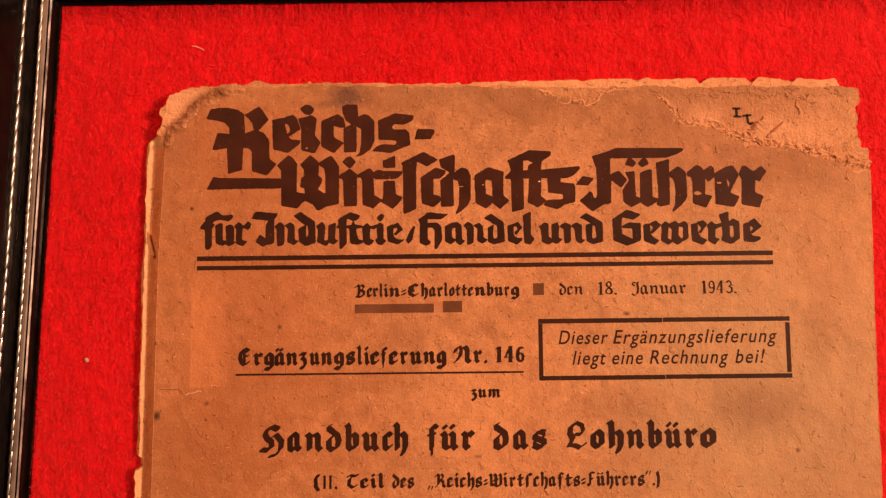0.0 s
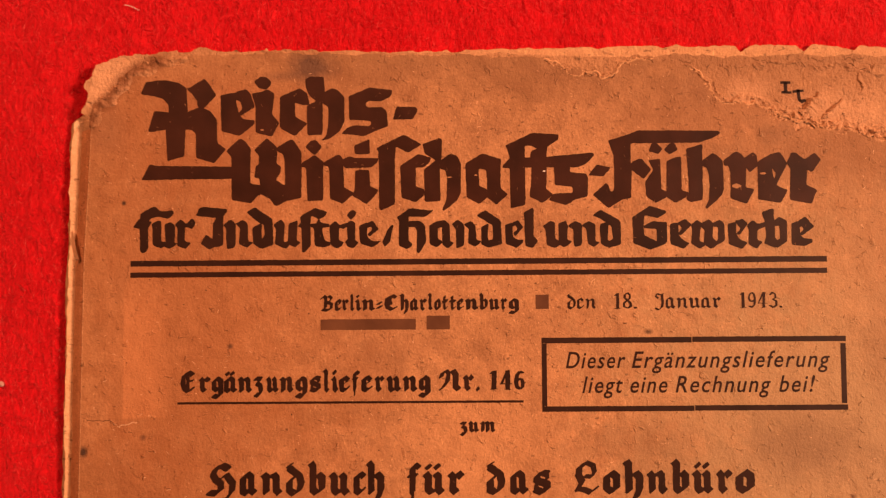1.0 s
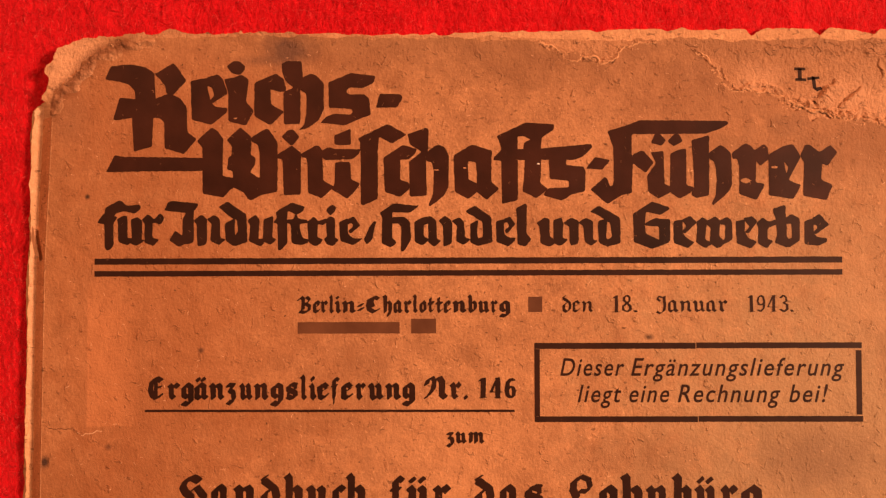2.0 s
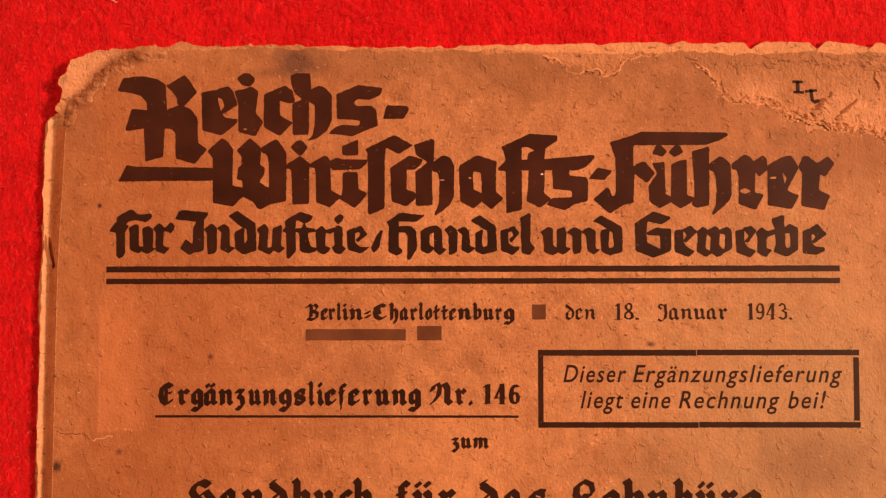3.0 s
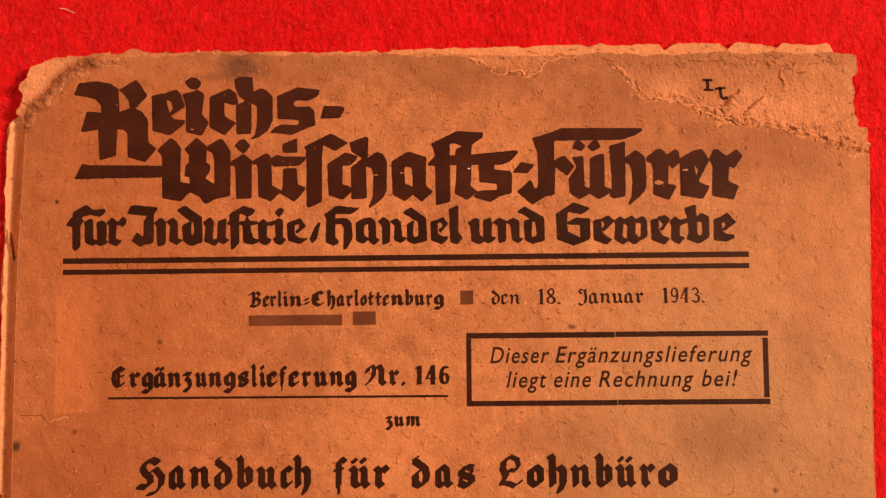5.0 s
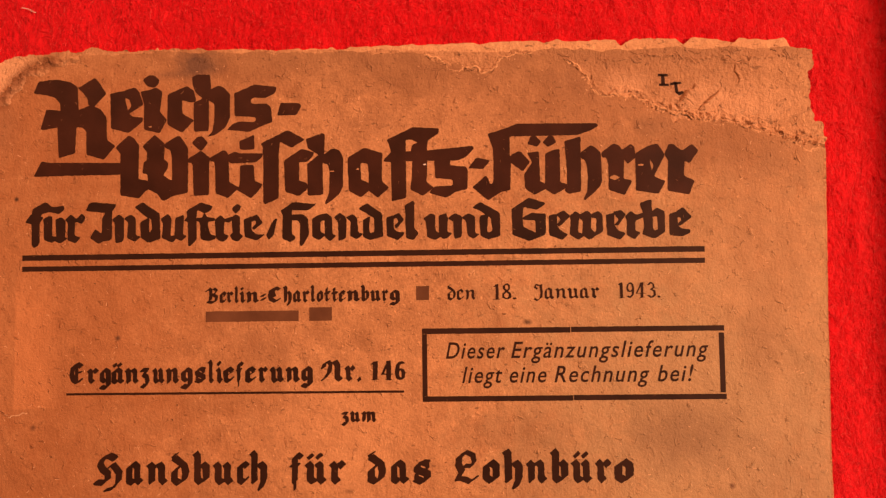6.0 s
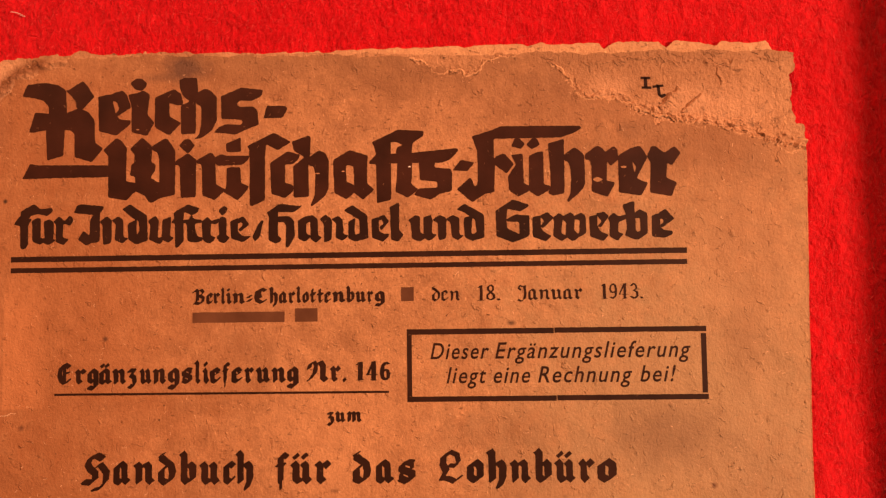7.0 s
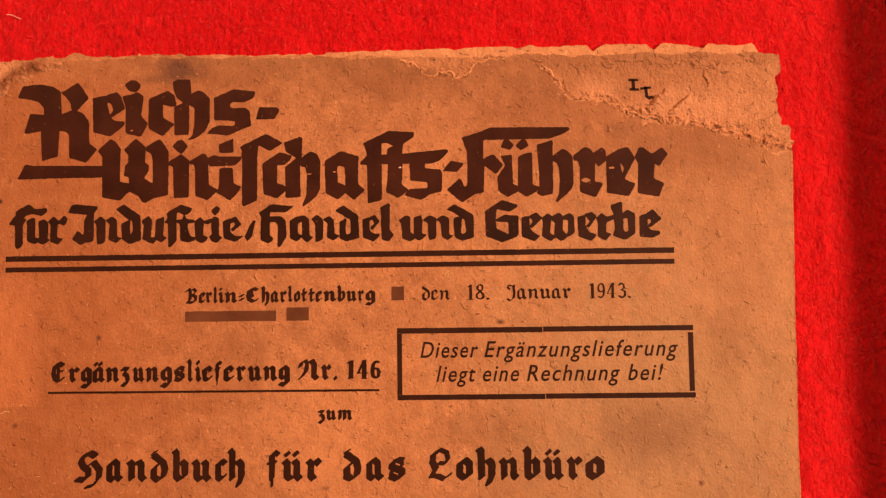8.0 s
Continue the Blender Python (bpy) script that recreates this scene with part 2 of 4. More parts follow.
def box(lo, hi, bm=None):
    """A box between two corners, in mm."""
    bm = bm or bmesh.new()
    c = [bm.verts.new((x * MM, y * MM, z * MM)) for x in (lo[0], hi[0]) for y in (lo[1], hi[1]) for z in (lo[2], hi[2])]
    for f in ((0, 1, 3, 2), (4, 6, 7, 5), (0, 4, 5, 1), (2, 3, 7, 6), (0, 2, 6, 4), (1, 5, 7, 3)):
        bm.faces.new([c[i] for i in f])
    bmesh.ops.recalc_face_normals(bm, faces=bm.faces)
    return bm


def filled(loops):
    """One flat mesh (points, triangles) that covers all the loops, however they overlap."""
    points, faces = [], []
    for loop in loops:
        if sum(p[0] * q[1] - p[1] * q[0] for p, q in zip(loop, loop[1:] + loop[:1])) < 0:
            loop = loop[::-1]
        faces.append(list(range(len(points), len(points) + len(loop))))
        points += [Vector(p) for p in loop]
    co, _, tris, _, _, owner = geometry.delaunay_2d_cdt(points, [], faces, 0, 1e-5)
    return co, [t for t, o in zip(tris, owner) if o]


def slab(outline, front, back, bm=None):
    """A sheet with that outline (x, z in mm) between two depths."""
    bm = bm or bmesh.new()
    co, tris = filled([outline])
    a = [bm.verts.new((p.x * MM, front * MM, p.y * MM)) for p in co]
    b = [bm.verts.new((p.x * MM, back * MM, p.y * MM)) for p in co]
    for t in tris:
        bm.faces.new([a[i] for i in t])
        bm.faces.new([b[i] for i in reversed(t)])
    index = {v: k for k, v in enumerate(a)}
    for e in [e for e in bm.edges if e.is_boundary and e.verts[0] in index]:
        i, j = index[e.verts[0]], index[e.verts[1]]
        bm.faces.new((a[i], a[j], b[j], b[i]))
    loose = [v for v in bm.verts if not v.link_faces]
    bmesh.ops.delete(bm, geom=loose, context="VERTS")
    bmesh.ops.recalc_face_normals(bm, faces=bm.faces)
    return bm


def ragged(points, step, amount, rng):
    """A torn edge: a polyline broken again and again by random offsets down to step mm."""
    points = [Vector(p) for p in points]
    while True:
        done, out = True, [points[0]]
        for a, b in zip(points, points[1:]):
            d = b - a
            if d.length > step:
                done = False
                side = Vector((-d.y, d.x))
                out.append(a + d * rng.uniform(0.4, 0.6) + side * rng.gauss(0, amount) * min(1.0, 3.0 / d.length))
            out.append(b)
        points = out
        if done:
            return [tuple(p) for p in points]


# ---- broad-nib lettering ----
# Each letter is a few pen strokes on a grid: baseline 0, x-height 5, ascenders 7;
# a share before a colon narrows the pen for that stroke.
GLYPHS = {
    "i": "0.5,4.5 1.1,3.9 1.1,1.1 1.8,0.5/0.9,6.5 1.3,6.1",
    "n": "0.5,4.5 1.1,3.9 1.1,0.6/1.1,3.6 2.8,4.5 3.4,3.9 3.4,1.1 4.1,0.5",
    "m": "0.5,4.5 1.1,3.9 1.1,0.6/1.1,3.6 2.8,4.5 3.4,3.9 3.4,0.6/3.4,3.6 5.1,4.5 5.7,3.9 5.7,1.1 6.4,0.5",
    "u": "0.5,4.5 1.1,3.9 1.1,1.1 1.8,0.5 3.4,1.3/2.8,4.5 3.4,3.9 3.4,1.1 4.1,0.5",
    "ü": "0.5,4.5 1.1,3.9 1.1,1.1 1.8,0.5 3.4,1.3/2.8,4.5 3.4,3.9 3.4,1.1 4.1,0.5/1.0,6.3 1.3,6.0/3.0,6.3 3.3,6.0",
    "r": "0.5,4.5 1.1,3.9 1.1,1.1 1.8,0.5/1.1,3.5 2.3,4.6 3.1,3.9",
    "e": "1.0,4.1 1.0,0.9 2.0,0.5 3.2,1.3/1.0,4.1 2.2,4.7 3.1,3.9/0.45:3.3,3.5 1.3,2.4",
    "a": "1.0,4.0 1.0,0.9 2.0,0.5 3.2,1.6/1.0,4.0 2.2,4.7 3.2,4.0 3.2,1.0 4.0,0.6",
    "ä": "1.0,4.0 1.0,0.9 2.0,0.5 3.2,1.6/1.0,4.0 2.2,4.7 3.2,4.0 3.2,1.0 4.0,0.6/1.2,6.3 1.5,6.0/2.8,6.3 3.1,6.0",
    "c": "1.0,4.1 1.0,0.9 1.9,0.5 2.9,1.2/1.0,4.1 2.1,4.6 3.0,4.1",
    "h": "0.7,7.0 1.2,6.4 1.2,0.6/1.2,3.6 2.7,4.5 3.5,3.7 3.5,1.0 2.7,-0.9",
    "ſ": "1.1,0.2 1.1,5.4 2.2,6.4 3.3,5.7/0.6,4.2 1.2,4.2",
    "f": "1.4,6.0 1.4,0.6/0.5:1.4,0.8 1.3,-1.2/0.8:1.4,5.8 2.2,6.6 3.2,6.0/0.7:0.5,4.2 2.6,4.3",
    "t": "1.2,5.9 1.2,1.1 1.9,0.5 2.9,1.3/0.2,4.0 3.0,4.1",
    "d": "0.6:1.5,6.9 0.6,6.4 1.0,5.7/0.9,5.9 3.2,4.3 3.5,2.6 3.2,1.2 2.0,0.4 0.9,1.0 0.9,3.0 2.0,4.0",
    "b": "0.7,7.0 1.2,6.4 1.2,1.1 2.0,0.5 3.3,1.3 3.3,3.8 2.5,4.5 1.2,3.6",
    "1": "0.6:0.6,5.6 1.4,6.5/1.5,6.5 1.5,0.2/0.5:0.5,0.2 2.5,0.2",
    "4": "2.4,6.5 2.4,0.2/0.5:2.2,6.4 0.2,2.1 3.5,2.1/0.5:1.6,0.2 3.2,0.2",
    "6": "0.6:2.9,5.9 2.0,6.5/0.8:2.0,6.5 0.9,5.2 0.6,2.6 0.9,0.9 1.8,0.2 2.8,0.9 3.0,2.4 2.5,3.6 1.6,3.9 0.7,3.0",
    "8": "0.7:1.7,6.6 0.8,5.9 0.8,4.7 1.7,3.7 2.8,2.6 2.9,1.2 1.8,0.2 0.6,1.0 0.5,2.4 1.6,3.6 2.6,4.6 2.6,5.9 1.7,6.6",
    "9": "0.7:0.7,0.8 1.6,0.2 2.7,1.5 3.0,4.1 2.7,5.8 1.8,6.5 0.8,5.8 0.6,4.3 1.1,3.1 2.0,2.8 2.9,3.7",
    "3": "0.7:0.5,5.6 1.5,6.6 2.6,5.8 2.6,4.5 1.5,3.7 2.8,2.8 2.9,1.2 1.7,0.2 0.4,1.1",
    "l": "0.7,7.0 1.2,6.4 1.2,1.1 1.9,0.5",
    "o": "2.1,4.6 1.0,3.8 1.0,1.2 2.1,0.5 3.2,1.2 3.2,3.8 2.1,4.6",
    "g": "2.1,4.6 1.0,3.8 1.0,1.5 1.9,0.8 3.2,1.6/1.4,4.2 2.1,4.6 3.2,3.9 3.2,-0.4 2.3,-1.4 0.8,-1.0",
    "z": "0.7,4.4 2.6,4.4 1.3,2.7 2.5,2.2 2.7,0.4 1.8,-1.0 0.7,-0.7",
    "=": "0.4,3.2 1.6,3.4/0.4,1.5 1.6,1.7",
    ".": "0.35,0.8 0.75,0.3",
    "(": "1.2,6.6 0.6,4.6 0.6,1.2 1.2,-0.8",
    ")": "0.5,6.6 1.1,4.6 1.1,1.2 0.5,-0.8",
    "„": "0.6:0.8,1.0 0.2,-0.7/0.6:2.6,1.0 2.0,-0.7",
    "“": "0.6:0.2,5.4 0.8,7.0/0.6:2.0,5.4 2.6,7.0",
    "W": "1.0,6.2 1.8,5.7 1.8,0.9 3.0,0.8/3.6,6.2 4.4,5.6 4.4,1.2/3.3,3.5 5.4,3.6/1.8,0.9 3.4,1.4 5.2,0.5 7.2,1.1 7.2,5.5 6.5,6.3",
    "𝐅": "2.1,6.0 2.0,1.2/0.8,1.2 1.6,0.4 2.0,1.2/0.8:1.6,6.1 3.0,6.7 4.4,6.4/0.8:2.2,3.6 3.7,3.6",
    "𝐬": "3.3,4.5 2.2,4.7 1.0,4.0 1.0,3.0 3.2,2.2 3.2,1.0 2.0,0.4 0.8,0.9/0.6:0.8,1.0 0.9,2.3/0.6:3.3,4.5 3.2,3.3",
    "𝐑": "0.4,5.6 1.4,6.5 2.3,5.8 2.1,1.6 0.8,0.5/0.8:2.3,5.6 3.8,6.5 4.8,5.4 3.6,3.9 2.3,3.8/0.9:3.2,3.8 4.6,3.0 4.8,1.0 5.8,0.5",
    "B": "0.4,5.6 1.4,6.5 2.3,5.8 2.1,1.6 0.8,0.5/0.8:2.3,5.6 3.8,6.5 4.8,5.4 3.6,3.9 2.3,3.8/0.9:3.2,3.8 4.8,2.8 4.6,1.0 3.0,0.3 0.8,0.6",
    "C": "4.2,5.8 3.0,6.6 1.4,5.6 1.0,3.4 1.4,1.4 2.8,0.5 4.4,1.4/0.7:2.7,6.2 2.2,4.4 2.6,2.6",
    "J": "0.7:1.6,4.6 0.7,5.4 1.2,6.5 2.4,6.2 3.8,6.6/3.2,6.3 3.5,3.0 3.0,0.6/0.7:3.0,0.6 1.8,-0.5 0.5,0.2",
    "𝐇": "5.2,5.9 3.8,6.6 2.2,6.0 1.6,4.6 2.2,3.5 3.4,2.6 3.4,1.2 2.4,0.4 0.6,0.6/0.6:3.2,3.6 4.6,4.6/4.8,4.5 6.2,2.8 6.0,0.8/0.7:6.0,0.8 4.6,-0.8 3.0,-1.2",
    "E": "4.2,5.8 3.0,6.6 1.4,5.6 1.0,3.4 1.4,1.4 2.8,0.5 4.4,1.4/0.7:2.7,6.2 2.7,1.0/0.6:2.7,3.6 4.4,4.0",
    "N": "0.8:0.4,4.4 0.8,5.8 2.0,6.5 2.6,5.4 2.2,3.0 1.0,1.0 0.3,0.6/0.7:2.5,5.2 3.6,6.4/4.0,6.4 4.6,5.2 4.6,1.3 5.5,0.5",
    "L": "0.7:2.7,3.9 4.2,3.8 5.0,4.8 4.6,6.3 3.0,6.9/3.0,6.7 1.4,5.8 1.3,4.2 2.0,2.6 1.0,1.0/0.8:0.8,1.0 2.6,0.9 4.0,0.3 5.4,1.3",
    "T": "0.6,5.9 1.8,6.5 3.2,6.0 4.6,6.5/2.4,5.8 1.2,4.4 1.0,1.8 2.4,0.5 4.2,1.4",
}


def hull(points):
    points = sorted(set(points))

    def chain(seq):
        out = []
        for p in seq:
            while len(out) > 1 and (out[-1][0] - out[-2][0]) * (p[1] - out[-2][1]) - (out[-1][1] - out[-2][1]) * (p[0] - out[-2][0]) <= 1e-9:
                out.pop()
            out.append(p)
        return out[:-1]
    return chain(points) + chain(points[::-1])


def pen(letter, weight, slope=38.0, thin=0.32):
    """The convex pieces that a broad nib leaves along a letter's strokes."""
    c, s = math.cos(radians(slope)), math.sin(radians(slope))
    pieces = []
    for stroke in GLYPHS[letter].split("/"):
        share, _, stroke = stroke.rpartition(":")
        w = weight / 2 * float(share or 1)
        t = w * thin
        nib = [(w * c - t * s, w * s + t * c), (w * c + t * s, w * s - t * c), (-w * c - t * s, -w * s + t * c), (-w * c + t * s, -w * s - t * c)]
        pts = [tuple(float(n) for n in p.split(",")) for p in stroke.split()]
        for a, b in zip(pts, pts[1:]):
            pieces.append(hull([(p[0] + n[0], p[1] + n[1]) for p in (a, b) for n in nib]))
    return pieces


INK_Y = -0.012


def letter_mesh(pieces, place, ink=None, wobble=1.0):
    """One printed letter: the pen's pieces melted into one flat shape, a part of the front sheet."""
    def uneven(p):
        x, z = place(p)
        return (x + 0.10 * wobble * noise.noise((x * 0.9, z * 0.9, 1)), z + 0.10 * wobble * noise.noise((x * 0.9, z * 0.9, 7)))
    rough = []
    for piece in pieces:
        loop = []
        for a, e in zip(piece, piece[1:] + piece[:1]):
            (ax, az), (ex, ez) = uneven(a), uneven(e)
            steps = max(1, int(math.hypot(ex - ax, ez - az) / 0.42))
            loop += [(ax + (ex - ax) * k / steps, az + (ez - az) * k / steps) for k in range(steps)]
        rough.append([(x + 0.085 * noise.noise((x * 2.2, z * 2.2, 3)), z + 0.085 * noise.noise((x * 2.2, z * 2.2, 5))) for x, z in loop])
    co, tris = filled(rough)
    bm = bmesh.new()
    depth = INK_Y - 0.003 * (len(front.children) % 7)
    made = [bm.verts.new((p.x * MM, depth * MM, p.y * MM)) for p in co]
    for t in tris:
        bm.faces.new([made[k] for k in t])
    bmesh.ops.delete(bm, geom=[v for v in bm.verts if not v.link_faces], context="VERTS")
    part("letter", facing(bm), ink or INK, front)


# The drawn heading: each letter is cut from a few overlapping strokes, in tenths of a
# millimetre from its own left end and the line's foot.
LINE_1 = [
    ("R", 1.4, "0,109 10,130 40,133 65,128 79,119 82,73 78,47 76,2 47,-6 44,48 49,78 48,91 39,101 25,105/14,44 24,80 49,78 81,78 82,47 44,48 27,45/84,119 109,135 116,128 130,106 107,82 98,87 97,98 88,109 79,117/80,78 101,86 109,84 120,79 131,64 132,25 147,14 127,-10 96,-1 95,41 88,47 80,47"),
    ("e", 15.1, "0,106 28,111 27,93 32,74 38,65 58,63 58,56 33,36 2,44/25,111 43,116 51,109 59,85 32,69 30,74 37,82 34,95 26,98"),
    ("i", 20.4, "4,129 14,137 25,137 34,128 33,122 25,115 12,118/0,109 16,111 27,116 39,108 35,72 48,58 35,35 7,41 7,86"),
    ("c", 25.2, "0,103 35,117 47,107 51,88 38,88 26,92 26,68 45,58 47,56 28,36 24,36 0,49"),
    ("h", 29.5, "0,133 10,137 32,136 34,110 30,95 30,37 4,36 3,87 19,94 6,106 1,118/32,110 47,117 57,112 67,101 67,59 59,43 42,30 27,26 36,35 40,58 39,85 30,90"),
    ("s", 35.6, "13,102 48,117 88,112 84,101 68,93 46,94 41,88 45,83 70,83 78,76 80,50 59,43 41,34 0,38 10,48 23,53 48,51 52,55 49,60 14,62"),
    ("hyphen", 44.4, "0,62 6,84 40,83 43,78 34,62"),
]
LINE_2 = [
    ("dash", 1.7, "0,42 14,69 30,66 154,64 154,43 80,43"),
    ("W", 16.1, "0,91 23,112 33,107 42,94 41,35 56,32 56,16 42,1 10,7 9,80/47,92 69,112 87,96 86,68 93,64 92,51 85,43 88,25 63,16 57,32 57,43 48,45 50,65 56,68 55,83/87,96 108,109 114,109 128,88 128,10 101,4 87,-4 81,-1 74,9 58,17 54,25 63,34 85,41 100,31 100,69 97,84 86,90/39,35 59,32 59,16 54,14 39,16"),
    ("i", 28.8, "7,96 17,107 26,108 36,96 26,85 23,82/0,68 23,83 40,70 38,63 38,5 11,4 9,61 0,62"),
    ("r", 32.7, "0,70 23,83 28,82 33,74 34,28 52,17 38,5 32,-1 10,8 9,57 6,64 0,64/32,75 44,80 52,77 93,76 91,70 81,61 37,59 32,65"),
    ("t", 37.3, "5,98 31,109 32,83 6,83/7,56 31,57 32,29 47,22 41,14 32,4 26,-2 0,14 6,20"),
    ("ſ", 41.5, "0,93 45,115 50,115 78,99 55,85 51,87 34,96 32,70 32,-2 8,-13 5,-8 5,70 4,81 5,86"),
    ("c", 45.6, "0,63 31,83 53,76 49,68 39,59 27,60 26,28 40,24 41,13 26,1 19,3 2,9"),
    ("h", 49.4, "0,100 29,110 33,107 32,74 29,56 30,3 3,1 2,56 22,72 4,83/30,71 43,81 50,83 59,78 65,66 64,15 58,4 48,-5 35,-14 32,-12 40,6 41,42 39,54 29,58"),
    ("a", 56.6, "0,66 29,83 38,80 36,55 23,57 23,28 38,21 38,9 23,-3 2,8/29,83 61,73 60,62 59,24 72,13 52,-4 36,9 37,33 35,55 23,57"),
    ("f", 62.8, "6,96 52,117 43,97 39,94 39,-5 14,-11 13,57 0,58 2,63 13,74 10,87/38,109 52,117 97,114 96,106 77,93 75,73 47,73 49,86 60,90 47,96 40,94"),
    ("t", 66.5, "0,75 38,76 117,83 119,78 104,63 90,58 0,58/13,60 39,60 37,22 46,15 49,12 34,0 29,-2 22,3 9,8 11,24"),
    ("s", 70.6, "9,60 38,60 36,50 64,47 67,41 66,9 44,3 29,-6 0,3 8,13 13,14 41,15 41,25 11,28"),
    ("hyphen", 77.3, "0,44 15,63 39,57 26,42"),
    ("F", 78.0, "27,103 61,113 79,120 214,118 217,114 204,106 180,98 65,98 65,63 70,68 79,72 83,72 100,53 86,37 81,41 67,52 65,5 49,2 37,-5 27,-12 0,11 23,31 27,28 31,16 36,18 37,50 36,77 31,93"),
    ("ü", 86.9, "6,84 13,99 21,98 30,88 23,79/32,86 42,98 50,98 56,86 41,78/5,69 26,72 27,19 37,16 37,7 17,-4 1,8 0,32 14,53/37,68 50,73 61,75 61,18 69,15 73,14 67,5 50,-4 35,7 36,59"),
    ("h", 93.7, "1,88 29,96 29,67 28,1 8,-3 1,2 0,6 5,14 4,50/28,67 45,80 51,79 63,67 64,18 60,9 50,-1 35,-14 32,-12 38,0 40,22 39,45 35,56 28,58"),
    ("r", 100.1, "0,67 15,79 22,83 31,78 35,71 50,82 56,76 58,58 44,47 38,55 37,22 51,18 38,-6 11,3 11,49 8,58 0,59"),
    ("e", 105.8, "0,65 25,79 24,56 27,35 32,24 50,17 38,-5 0,1 0,49/24,78 37,81 45,71 50,61 30,24 25,31 31,44 23,56"),
    ("r", 110.7, "0,62 8,80 15,80 30,68 47,80 58,68 42,46 34,51 32,25 50,17 40,-7 4,0 6,53"),
]
